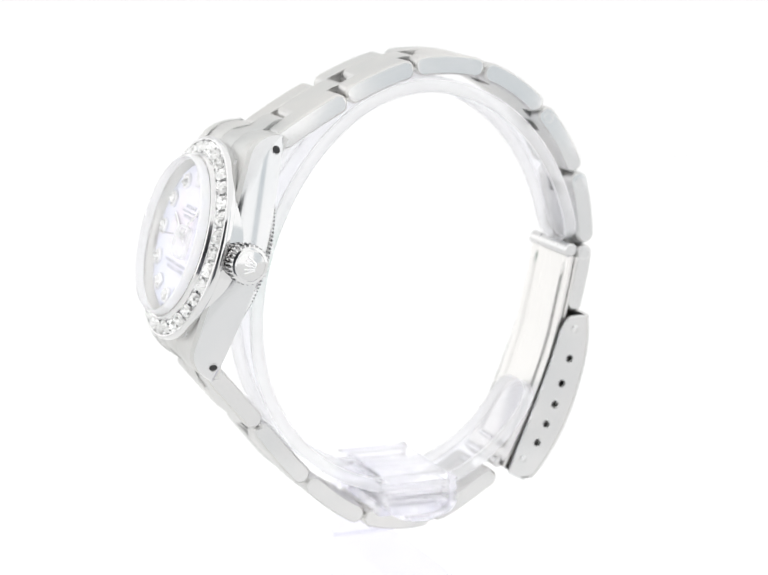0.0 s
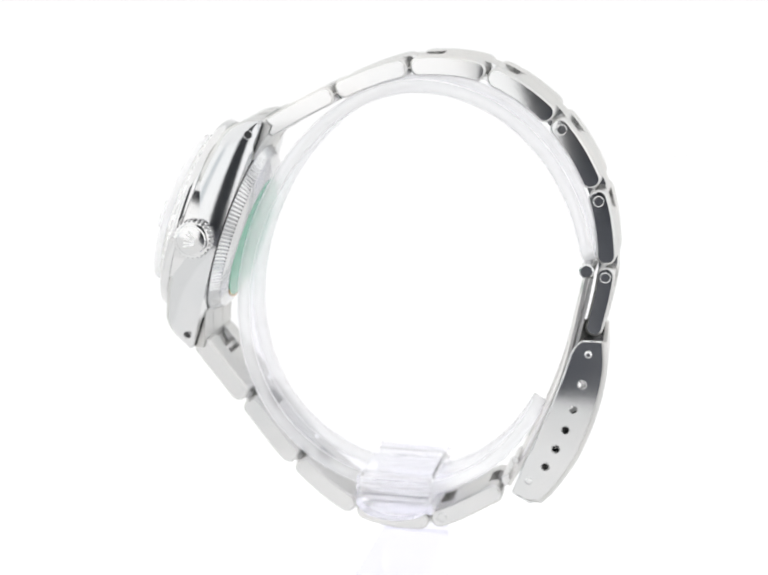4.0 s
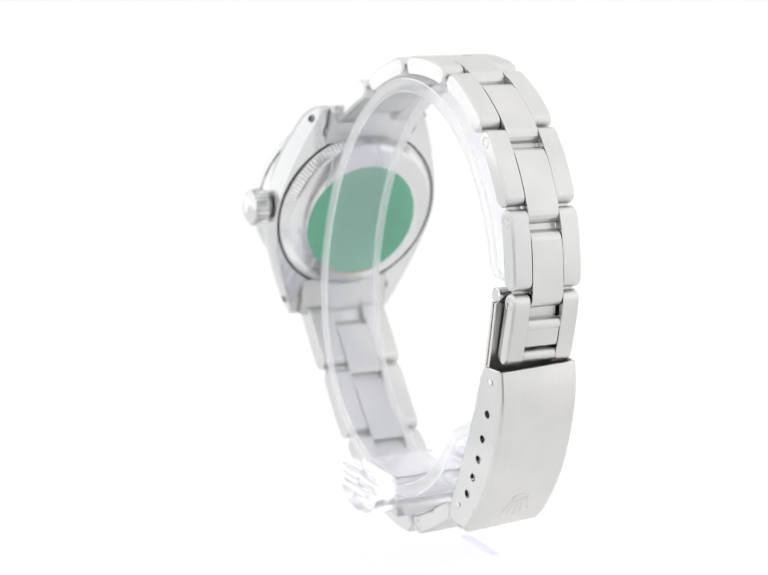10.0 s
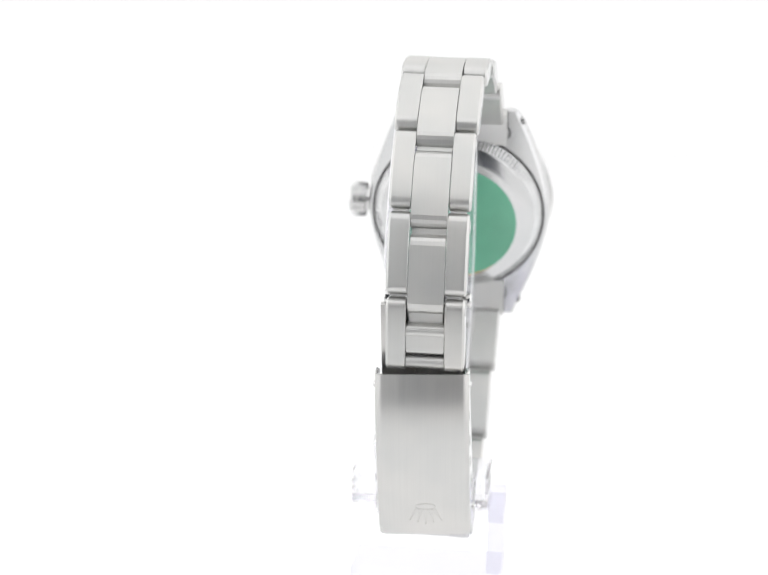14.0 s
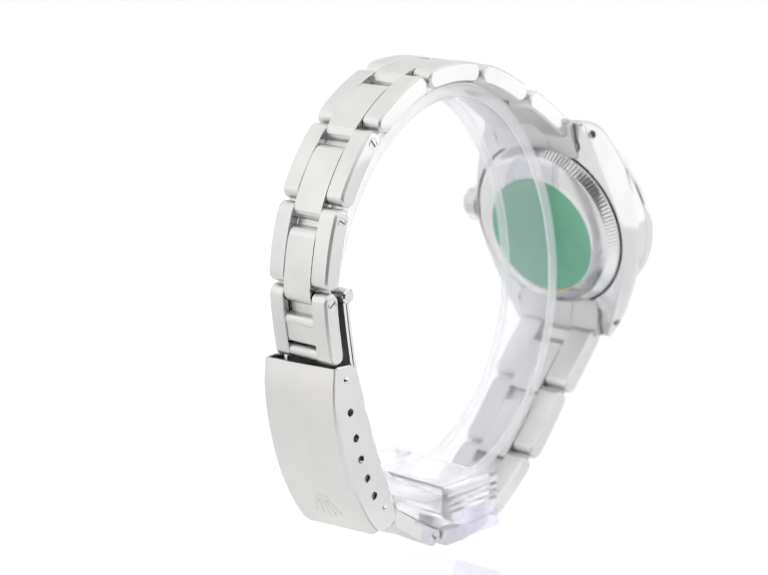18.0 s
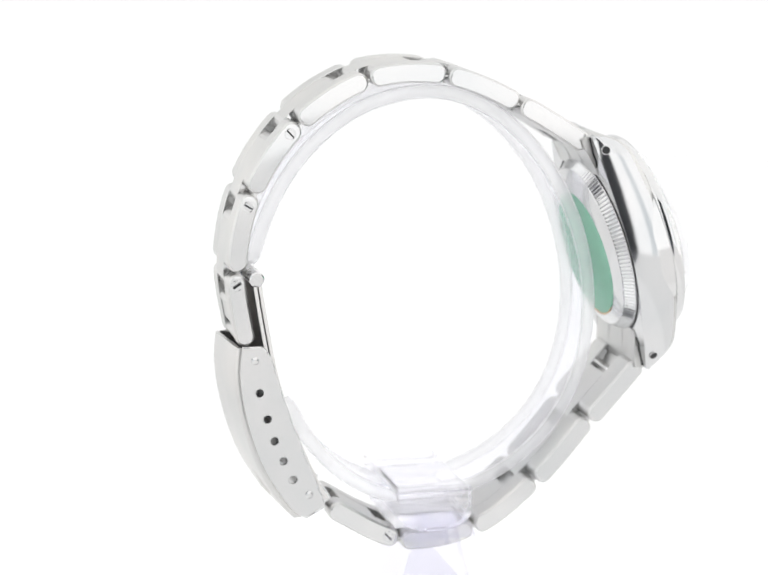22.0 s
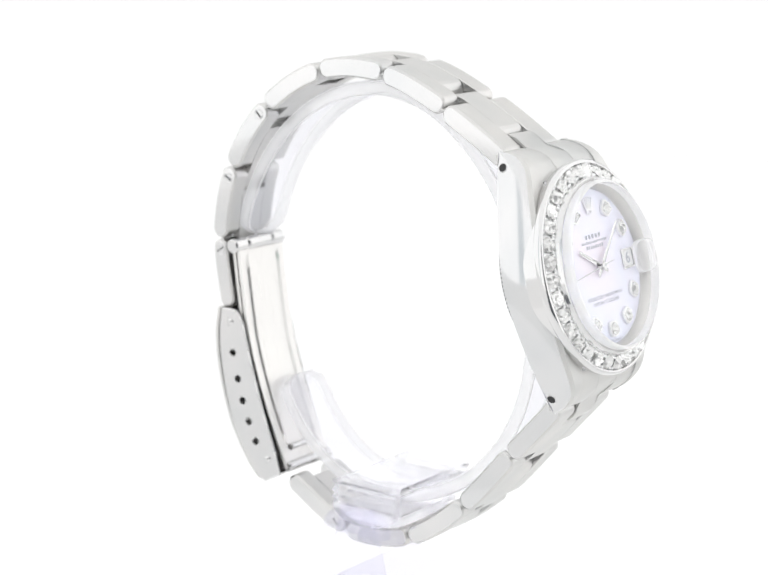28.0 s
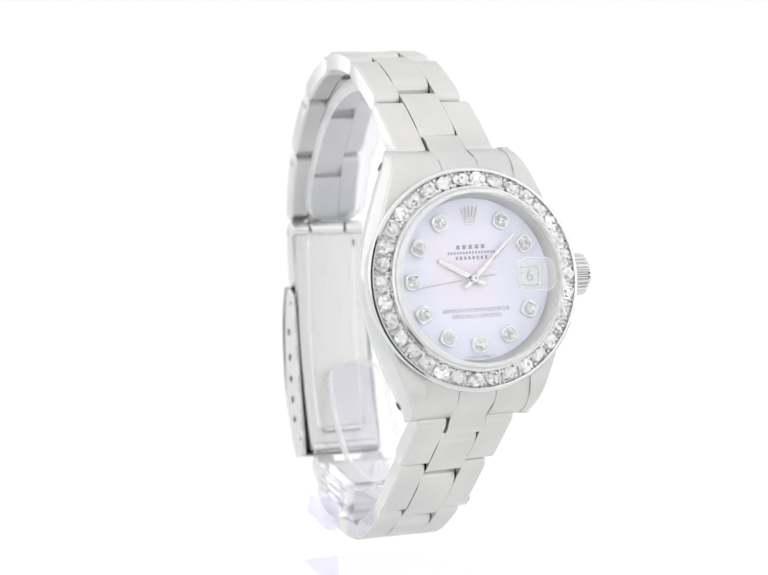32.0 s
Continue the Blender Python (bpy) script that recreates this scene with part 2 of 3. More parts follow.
def side_bar(bm, course, s0, s1, th, x0, x1, outer):
    """A round-ended bar from x0 to x1 with a wide chamfer on its outer face and a fine one inside; outer: -1 or 1."""
    wide, fine = 0.25, 0.1
    c0, c1 = (wide, fine) if outer < 0 else (fine, wide)
    rings = []
    for x, c in ((x0, c0), (x0 + c0, 0.0), (x1 - c1, 0.0), (x1, c1)):
        rings.append([(x, *p) for p in course.bar(s0 + c, s1 - c, th - 2 * c, square=0.95)])
    vs = [[bm.verts.new(p) for p in ring] for ring in rings]
    n = len(rings[0])
    for step, (r0, r1) in enumerate(zip(vs, vs[1:])):
        for k in range(n):
            f = bm.faces.new((r0[k], r0[(k + 1) % n], r1[(k + 1) % n], r1[k]))
            f.material_index = 2 if step != 1 or 10 <= k < 24 or k >= 34 else 0
    hidden, shown = (vs[-1], vs[0]) if outer < 0 else (vs[0], vs[-1])
    bm.faces.new(hidden).material_index = 1
    # the polished outer face is slightly crowned along and across
    pairs = [(shown[k % n], shown[(34 - k) % n]) for k in range(41, 66)]
    tip0, tip1 = pairs[0][0], pairs[-1][0]
    reach = (tip1.co - tip0.co).length
    ridge = [tip0]
    for a, b in pairs[1:-1]:
        mid = (a.co + b.co) / 2
        u = 2 * (mid - tip0.co).length / reach - 1
        lift = outer * 0.045 * (1 - u * u)
        a.co.x += lift
        b.co.x += lift
        ridge.append(bm.verts.new(mid + Vector((lift + outer * 0.012, 0, 0))))
    ridge.append(tip1)
    for k in range(len(pairs) - 1):
        for j in (0, 1):
            corners = []
            for v in (ridge[k], ridge[k + 1], pairs[k + 1][j], pairs[k][j]):
                if v not in corners:
                    corners.append(v)
            bm.faces.new(corners).material_index = 1


def screw_head(bm, x, p, out, r, angle):
    """A flat head with a proud rim, and a slot where angle is given."""
    rod(bm, (x - out * 0.3, *p), (x + out * 0.04, *p), r * 0.86, 24)
    loop = [(p[0] + r * 0.93 * math.cos(2 * math.pi * k / 24), p[1] + r * 0.93 * math.sin(2 * math.pi * k / 24)) for k in range(25)]
    for a, b in zip(loop, loop[1:]):
        rod(bm, (x + out * 0.02, *a), (x + out * 0.02, *b), 0.07, 6, 0, 0.005)
    if angle is None:
        return
    c = Vector((x + out * 0.05, *p))
    d, w = Vector((0, math.cos(angle), math.sin(angle))), Vector((0, -math.sin(angle), math.cos(angle)))
    lift = Vector((out * 0.02, 0, 0))
    f = [c + d * (a * r) + w * (b * r) for a, b in ((-0.84, -0.14), (0.84, -0.14), (0.84, 0.14), (-0.84, 0.14))]
    loft(bm, [f, [v + lift for v in f]], mat=1)
    for b in (-0.2, 0.2):
        rod(bm, c + d * (-0.82 * r) + w * (b * r), c + d * (0.82 * r) + w * (b * r), 0.055, 6, 0, 0.005)


def thing(name, label, category):
    return tagged(new(name), label, category)


# ---- the setting: table, light tent ----
def setting():
    bm = bmesh.new()
    loft(bm, [[(x, y, z) for x, y in ((-1500, -1500), (1500, -1500), (1500, 1500), (-1500, 1500))] for z in (-24, -8)])
    tagged(part("ground", bm, DARK_TABLE), "dark matt table top under the light tent", "table top", kind="structure")
    R, OPEN, TOP = 470.0, 15.0, 420.0
    # fabric floor round the turntable, open towards the camera
    bm = bmesh.new()
    n = 72
    rows = []
    for k in range(n + 1):
        a = radians(-90 + OPEN + (360 - 2 * OPEN) * k / n)
        rows.append([(r * math.cos(a), r * math.sin(a), z) for r, z in ((86, -4), (R, -4), (R, -7), (86, -7))])
    loft(bm, rows)
    lathe(bm, [(86, -3.6), (118, -3.6), (118, -7.4), (86, -7.4)], 96)
    tagged(part("floor", bm, FLOOR_FABRIC, smooth=40), "glowing white fabric floor of the light tent", "floor", kind="structure")
    # round wall of glowing cloth with an opening for the camera
    BACK, FRONT, SIDE = 42.0, 45.0, 57.0
    # two dimmer bluish strips are added for the polished steel to reflect
    lit, seam = "bright white flank of the light tent with its own added glow", "dimmer bluish strip added to the light tent wall"
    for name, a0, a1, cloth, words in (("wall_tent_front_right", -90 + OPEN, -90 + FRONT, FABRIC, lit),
                                       ("wall_tent_strip_right", -90 + FRONT, -90 + SIDE, STRIP_FABRIC, seam),
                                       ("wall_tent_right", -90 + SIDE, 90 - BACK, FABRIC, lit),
                                       ("wall_tent_back", 90 - BACK, 90 + BACK, BACK_FABRIC, "plain glowing white back of the light tent"),
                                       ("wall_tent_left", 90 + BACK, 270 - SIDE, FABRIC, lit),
                                       ("wall_tent_strip_left", 270 - SIDE, 270 - FRONT, STRIP_FABRIC, seam),
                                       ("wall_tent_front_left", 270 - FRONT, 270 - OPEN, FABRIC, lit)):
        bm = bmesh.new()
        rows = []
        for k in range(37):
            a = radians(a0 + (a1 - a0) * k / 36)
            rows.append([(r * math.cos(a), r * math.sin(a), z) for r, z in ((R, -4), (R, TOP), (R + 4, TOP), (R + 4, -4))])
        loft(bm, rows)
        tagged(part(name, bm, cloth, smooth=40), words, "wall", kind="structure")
    bm = bmesh.new()
    disc(bm, R + 4, TOP, n)
    disc(bm, R + 4, TOP + 4, n)
    tagged(part("ceiling", bm, ROOF), "white light tent roof with a bright added glow", "ceiling", kind="structure")
    bm = bmesh.new()
    loft(bm, [[(x, y, z) for x, z in ((-1500, -8), (1500, -8), (1500, 1400), (-1500, 1400))] for y in (-1500, -1460)])
    tagged(part("wall_room", bm, DARK_WALL), "dim grey room wall behind the camera", "wall", kind="structure")


# ---- turntable and clear stand ----
def turntable():
    top = thing("turntable", "plain white round turntable with a smooth top and an added glow", "turntable")
    bm = bmesh.new()
    lathe(bm, [(0.01, -3), (83, -3), (84.4, -2.2), (85, -1.2), (84.2, -0.2), (83, 0), (0.01, 0)], 120)
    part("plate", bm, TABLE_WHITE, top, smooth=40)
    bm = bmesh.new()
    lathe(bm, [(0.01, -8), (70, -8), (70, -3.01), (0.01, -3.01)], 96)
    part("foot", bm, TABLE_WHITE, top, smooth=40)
    return top


def oval(phi, off=0.0):
    """The band's line, fuller low down on the side of the case."""
    c, s = math.cos(phi), math.sin(phi)
    reach = 23.6 - 2.6 * s if c > 0 else 23.4 - 1.2 * min(1.0, max(0.0, -2 * s))
    n = Vector((c / reach, s / 27.4)).normalized()
    return Vector((-0.8 + reach * c, 12.7 + 27.4 * s)) + n * off


def display_stand():
    top = thing("watch_stand", "clear acrylic C-shaped watch display stand on a white turntable", "display stand")
    HALF, TH = 4.2, 1.8
    bm = bmesh.new()
    rows, n = [], 120
    p0, p1 = radians(169.5), radians(-146)
    for k in range(n + 1):
        f = k / n
        phi = p0 + (p1 - p0) * f
        e = min(f, 1 - f) * 128.0
        w = HALF - (2.6 * (1 - math.sqrt(max(0.0, 1 - (1 - e / 2.6) ** 2))) if e < 2.6 else 0.0)
        bend = -1.5 * max(0.0, (radians(-97) - phi) / radians(50))
        mid = -0.9 - 1.5 * f ** 2
        rows.append([(mid + sx * w, *oval(phi, off + bend)) for sx, off in ((-1, -0.15), (-0.96, 0), (0.96, 0), (1, -0.15), (1, 0.15 - TH), (0.96, -TH), (-0.96, -TH), (-1, 0.15 - TH))])
    for f in loft(bm, rows, mat=lambda k: (2, 0, 2, 1)[k % 4]):
        f.material_index = 1
    part("ring", bm, [BAND, BAND_EDGE, BAND_RIM], top, "clear bent acrylic band open at the clasp side", smooth=50)
    # ribbed saddle: a cradle under the ring and two ribbed cheeks
    bm = bmesh.new()
    prism(bm, [(-4.2, -16.9), (5.4, -16.9), (5.4, -15.2), (3, -15.0), (0, -14.95), (-3, -15.0), (-4.2, -15.2)], -7.52, 5.62, 0.15)
    part("cradle", bm, ACRYLIC, top)
    bm = bmesh.new()
    prism(bm, [(-4.2, -12.5), (5.4, -12.5), (5.4, -11.8), (5.1, -11.5), (-3.9, -11.5), (-4.2, -11.8)], -7.5, 5.6, 0.1)
    part("clip_bridge", bm, ACRYLIC, top)
    for x0, x1, out, lid in ((-10.6, -7.6, -1, -11.5), (5.7, 7.3, 1, -11.5)):
        bm = bmesh.new()
        shape, ribs = [], ((-8.6, 0), (-9.5, 0), (-9.9, .5), (-10.8, .5), (-11.2, 0), (-12, 0), (-12.4, .5), (-13, .5), (-13.4, 0), (-13.9, 0), (-14.3, .5), (-14.9, .5), (-15.3, 0))
        rows = []
        for z, d in ribs:
            z = lid + (z + 8.6) * (lid + 14.6) / 6.7
            xo = x1 - d if out > 0 else x0 + d
            xi = x0 if out > 0 else x1
            rows.append([(xo, -4.2, z), (xo, 5.4, z), (xi, 5.4, z), (xi, -4.2, z)])
        for k in range(1, 7):
            a = k / 6
            half = 4.8 * math.sqrt(1 - (a * 0.98) ** 2)
            z = -14.6 - 2.4 * a
            rows.append([(x1 if out > 0 else x0, 0.6 - half, z), (x1 if out > 0 else x0, 0.6 + half, z), (x0 if out > 0 else x1, 0.6 + half, z), (x0 if out > 0 else x1, 0.6 - half, z)])
        loft(bm, rows)
        part("ribbed_cheek", bm, ACRYLIC, top, "ribbed clear acrylic clip", smooth=30)
    bm = bmesh.new()
    arch = [(0.6 + sy * (1.6 + 3.2 * math.sin(a)), -17.4 + 3.2 * math.cos(a)) for sy, turns in ((1, range(0, 7)), (-1, range(6, -1, -1))) for a in (radians(15 * q) for q in turns)]
    prism(bm, [(-4.2, -24.5), *arch[::-1], (5.4, -24.5)], 7.4, 9.4, 0.2)
    part("post", bm, BLOCK, top)
    bm = bmesh.new()
    prism(bm, [(-4.2, -35.97), (5.4, -35.97), (5.4, -25.0), (4.9, -24.58), (-3.7, -24.58), (-4.2, -25.0)], -10.6, 9.4, 0.3)
    part("base", bm, BLOCK, top)
    for ob in top.children:
        ob.visible_shadow = False
    return top


# ---- the watch ----
LEAN = radians(16.4)
CASE = Matrix(((-1, 0, 0, 0.25), (0, -math.sin(LEAN), math.cos(LEAN), 24.87), (0, math.cos(LEAN), math.sin(LEAN), 18.86), (0, 0, 0, 1)))
UPPER = Course([(21.5, 30.6), (19.04, 32.81), (10.4, 37.85), (0.95, 41.45), (-9.0, 40.96), (-17.6, 35.6), (-23.27, 27.06), (-25.17, 17.2), (-23.75, 7.65)])
LOWER = Course([(28.9, 5.6), (27.71, 3.54), (21.6, -3.6), (14.66, -11.6), (6.47, -17.5), (-3.46, -18.5), (-13.0, -13.6)])
SHIFT, THICK = 2.6, 2.5


def link(course, i, top, width, centre, mid=0.3, screw=None, centre_to=None, roll=0.0):
    """One link: the centre bar as the part, its two side bars and screw heads under it."""
    s0, s1 = course.knot(i), course.knot(i + 1)
    gap = 0.16
    hub = course.at((s0 + s1) / 2)
    turned = Matrix.Translation((mid, *hub)) @ Matrix.Rotation(radians(roll), 4, "Y") @ Matrix.Translation((-mid, -hub.x, -hub.y)) if roll else None
    e1 = (s1 + SHIFT) if centre_to is None else centre_to
    bm = bmesh.new()
    shape, cols = course.nosed(s0 + SHIFT + gap, e1 - (0.55 if centre_to is None else gap), THICK - 0.1, 1.35, 0.6)
    prism(bm, shape, mid - centre + 0.06, mid + centre - 0.06, 0.1, cols, 1)
    # tongues deep in the joints
    for c, reach, xa, xb in ((s1 + SHIFT, 0.9, -centre + 0.2, centre - 0.2), (s1, 0.75, centre + 0.2, width - 0.5), (s1, 0.75, -width + 0.5, -centre - 0.2)):
        if c + 1.2 < course.s[-1]:
            rows = []
            for k in range(5):
                s_ = c - reach + 2 * reach * k / 4
                rows.append([(mid + x, *course.at(s_, o)) for x, o in ((xa, -0.22), (xb, -0.22), (xb, 0.0), (xa, 0.0))])
            loft(bm, rows)
    body = part("link", bm, [BRUSHED, POLISHED, CROSS], top, "", turned, smooth=14)
    for sx in (-1, 1):
        xa, xb = mid + sx * centre, mid + sx * width
        bm = bmesh.new()
        side_bar(bm, course, s0 + gap - (0.8 if i == 1 else 0.0), s1 - gap, THICK, min(xa, xb), max(xa, xb), sx)
        part("side_bar", bm, [BRUSHED, POLISHED, CROSS], body, "", turned, smooth=30)
        if screw:
            p = course.at(s0 + gap + 1.5 if screw > 0 else s1 - gap - 1.5)
            bm = bmesh.new()
            screw_head(bm, mid + sx * width, p, sx, 0.7, 1.1 + i * 0.25 if sx > 0 else None)
            part("screw_head", bm, [POLISHED, BLACK], body, "slotted screw head" if sx > 0 else "plain pin end", smooth=30)
    return body


def bracelet(top):
    widths = (6.15, 5.65, 5.3, 5.05, 4.85, 4.75)
    for i in range(1, 7):
        link(UPPER, i, top, widths[i - 1], 2.5 - 0.05 * i, screw=(1 if i >= 5 else None))
    # last link before the clasp: two side bars round a bridge and two bars
    s0, s1 = UPPER.knot(7), UPPER.knot(8)
    bm = bmesh.new()
    prism(bm, UPPER.bar(s0 + 3.3, s0 + 7.1, 1.9, square=0.5), -1.95, 2.55, 0.1, 0, 1)
    body = part("clasp_link", bm, [BRUSHED, POLISHED], top, "clasp end link with an open bridged middle", smooth=20)
    for sx in (-1, 1):
        bm = bmesh.new()
        a, b = 0.3 + sx * 2.3, 0.3 + sx * 4.65
        side_bar(bm, UPPER, s0 + 0.16, s1 - 0.35, THICK - 0.2, min(a, b), max(a, b), sx)
        part("side_bar", bm, [BRUSHED, POLISHED, CROSS], body, smooth=30)
        bm = bmesh.new()
        screw_head(bm, 0.3 + sx * 4.65, UPPER.at(s0 + 1.5), sx, 0.7, 0.6 if sx > 0 else None)
        part("screw_head", bm, [POLISHED, BLACK], body, smooth=30)
    bm = bmesh.new()
    loft(bm, [[(x, *UPPER.at(s0 + 3.6 + 3.2 * k / 6, o)) for x, o in ((-2.0, -1.1), (2.6, -1.1), (2.6, -0.6), (-2.0, -0.6))] for k in range(7)])
    part("inner_plate", bm, BRUSHED, body)
    for s in (4.15, 8.2):
        bm = bmesh.new()
        rod(bm, (-2.1, *UPPER.at(s0 + s, 0.3)), (2.7, *UPPER.at(s0 + s, 0.3)), 0.78, 20)
        part("cross_bar", bm, BRUSHED, body, smooth=35)
    wl = (6.15, 5.65, 5.3, 5.05, 4.9)
    for i in range(1, 6):
        link(LOWER, i, top, wl[i - 1], 2.5 - 0.05 * i, screw=(1 if i == 5 else None), centre_to=(LOWER.knot(6) - 1.0 if i == 5 else None), roll=(1.2 if i == 1 else 0.0))


TWIST = Matrix.Translation((0, -21, 2)) @ Matrix.Rotation(radians(3.3), 4, "Z") @ Matrix.Rotation(radians(-1.9), 4, "Y") @ Matrix.Translation((0, 21, -2))


SPLAY = Matrix(((1, math.tan(radians(3.3)), 0, 22 * math.tan(radians(3.3))), (0, 1, 0, 0), (0, 0, 1, 0), (0, 0, 0, 1)))


def clasp(top):
    outer = Course([(-25.5, 7.75), (-25.75, 4.3), (-25.2, 0.0), (-23.95, -4.66), (-22.2, -8.9), (-19.6, -13.0), (-18.0, -14.7)])
    inner = [(-14.2, -13.3), (-15.2, -10.4), (-17.2, -5.6), (-18.8, -1.3), (-20.1, 2.5), (-21.1, 6.0), (-21.7, 7.1), (-22.4, 7.7)]
    side = [tuple(outer.at(outer.s[-1] * k / 16, -0.7)) for k in range(17)] + [(-16.6, -14.6)] + inner
    # outer sheet with rolled edges
    bm = bmesh.new()
    rows = []
    n = 24
    W = 5.62
    for k in range(n + 1):
        s = outer.s[-1] * k / n
        prof = [(-W, -0.7), (-W, -0.45), (-W + 0.13, -0.2), (-W + 0.4, -0.05), (-W + 0.8, 0), (W - 0.8, 0), (W - 0.4, -0.05), (W - 0.13, -0.2), (W, -0.45), (W, -0.7),
                (W - 0.45, -0.7), (W - 0.6, -0.5), (-W + 0.6, -0.5), (-W + 0.45, -0.7)]
        rows.append([(x, *outer.at(s, o)) for x, o in prof])
    # turned-in lower end
    for f, lift in ((0.35, 0.25), (0.8, 0.9), (1.0, 1.6)):
        rows.append([(x, *(outer.at(outer.s[-1], o) + Vector((1.6 * f, 0.1 * lift)))) for x, o in prof])
    loft(bm, rows)
    cover = part("clasp_cover", bm, CROSS, top, "plain satin steel folding clasp cover", TWIST, smooth=40)
    holes = [(-22.6, 1.9), (-21.6, -1.5), (-20.7, -4.35), (-19.55, -7.0), (-18.3, -9.5)]
    ring = lambda c, r: [(c[0] + r * math.cos(2 * math.pi * k / 18), c[1] + r * math.sin(2 * math.pi * k / 18)) for k in range(18)]
    for sx in (-1, 1):
        set_ = TWIST @ SPLAY if sx > 0 else TWIST
        bm = bmesh.new()
        plate(bm, side, [ring(c, 0.55) for c in holes], sx * W, sx * (W - 0.45))
        part("side_plate", bm, POLISHED, cover, "polished clasp side with five round holes", set_)
        # rounded rim and hole edges
        bm = bmesh.new()
        edge = side[17:] + [side[0]]
        for a, b in zip(edge, edge[1:]):
            rod(bm, (sx * (W - 0.13), *a), (sx * (W - 0.13), *b), 0.16, 8, 0, 0.01)
        part("rolled_edge", bm, POLISHED, cover, "", set_, smooth=60)
        bm = bmesh.new()
        for c in holes:
            loop_ = ring(c, 0.57)
            for a, b in zip(loop_, loop_[1:] + loop_[:1]):
                rod(bm, (sx * (W - 0.01), *a), (sx * (W - 0.01), *b), 0.07, 6, 0, 0.005)
        part("hole_edges", bm, POLISHED, cover, "", set_, smooth=60)
        for c in ((-23.2, 6.0), (-16.2, -11.6)):
            bm = bmesh.new()
            rod(bm, (sx * (W - 0.5), *c), (sx * (W + 0.3), *c), 0.5, 18, 0, 0.24)
            part("rivet", bm, POLISHED, cover, "", set_, smooth=30)
    # fan-shaped emblem pressed into the cover
    bm = bmesh.new()
    def on_cover(x, s, lift):
        return (x, *outer.at(s, lift))
    base_s = outer.s[-1] - 2.9
    for k in range(5):
        x, x2 = 0.2 + (k - 2) * 0.95, 0.2 + (k - 2) * 0.5
        tip = base_s - 0.35 * abs(k - 2)
        rod(bm, on_cover(x, tip, 0.0), on_cover(x2 - 0.22, base_s - 2.6, 0.0), 0.055, 8)
        rod(bm, on_cover(x, tip, 0.0), on_cover(x2 + 0.22, base_s - 2.6, 0.0), 0.055, 8)
        rod(bm, on_cover(x, tip - 0.02, 0.04), on_cover(x, tip + 0.3, 0.0), 0.09, 8)
    for k in range(16):
        u, v = 2 * math.pi * k / 16, 2 * math.pi * (k + 1) / 16
        rod(bm, on_cover(0.2 + 1.25 * math.cos(u), base_s - 3.1 + 0.5 * math.sin(u), 0.0), on_cover(0.2 + 1.25 * math.cos(v), base_s - 3.1 + 0.5 * math.sin(v), 0.0), 0.055, 6)
    part("emblem", bm, CROSS, cover, "fan-shaped pressed emblem", TWIST, smooth=30)
    # folding blades
    blade = Course([(-22.6, 16.2), (-22.1, 13.0), (-21.3, 8.6), (-20.3, 3.8), (-18.8, -1.0), (-17.1, -5.4), (-15.2, -9.6), (-13.6, -12.6)])
    for name, off, w, s_end in (("inner_blade", 0.0, 5.05, blade.s[-1]), ("outer_blade", 0.62, 5.05, blade.s[-1] * 0.93)):
        bm = bmesh.new()
        rows = []
        for k in range(31):
            s = 0.3 + (s_end - 0.3) * k / 30
            ridge = 0.26 if (name == "inner_blade" and 0.05 < k / 30 < 0.9) else 0.0
            up = [(-w, 0), (-w * 0.73, 0), (-w * 0.69, -ridge), (-w * 0.63, 0), (w * 0.63, 0), (w * 0.69, -ridge), (w * 0.73, 0), (w, 0)]
            rows.append([(0.1 + x, *blade.at(s, o - 0.22 + off)) for x, o in up] + [(0.1 + x, *blade.at(s, 0.22 + off)) for x, o in reversed(up)])
        loft(bm, rows)
        bl = part(name, bm, DULL, top, "pressed steel folding blade with two long ribs", TWIST, smooth=24)
        if name == "inner_blade":
            for a, b in ((-4.9, -2.3), (-2.15, 2.75), (2.9, 5.5)):
                bm = bmesh.new()
                rod(bm, (a, -22.75, 16.46), (b, -22.75, 16.46), 0.95, 20)
                part("hinge_barrel", bm, POLISHED, bl, smooth=35)
            bm = bmesh.new()
            rod(bm, (-4.3, -13.4, -12.3), (4.9, -13.4, -12.3), 0.7, 18)
            part("spring_bar", bm, POLISHED, bl, smooth=35)
            bm = bmesh.new()
            rod(bm, (-2.4, *blade.at(blade.s[-1] - 2.6, -0.5)), (3.0, *blade.at(blade.s[-1] - 2.6, -0.5)), 0.45, 14)
            part("catch", bm, POLISHED, bl, smooth=35)


def half_width(b):
    return 12.95 - 4.15 * ((b * b + 2.0) ** 0.5 / 14.07) ** 1.5


def top_height(b):
    turn = min(1.0, max(0.0, (abs(b) - 12.4) / 3.55))
    return 4.5 - 0.0066 * b * b - 4.4 * (1 - (1 - turn * turn) ** 0.5)


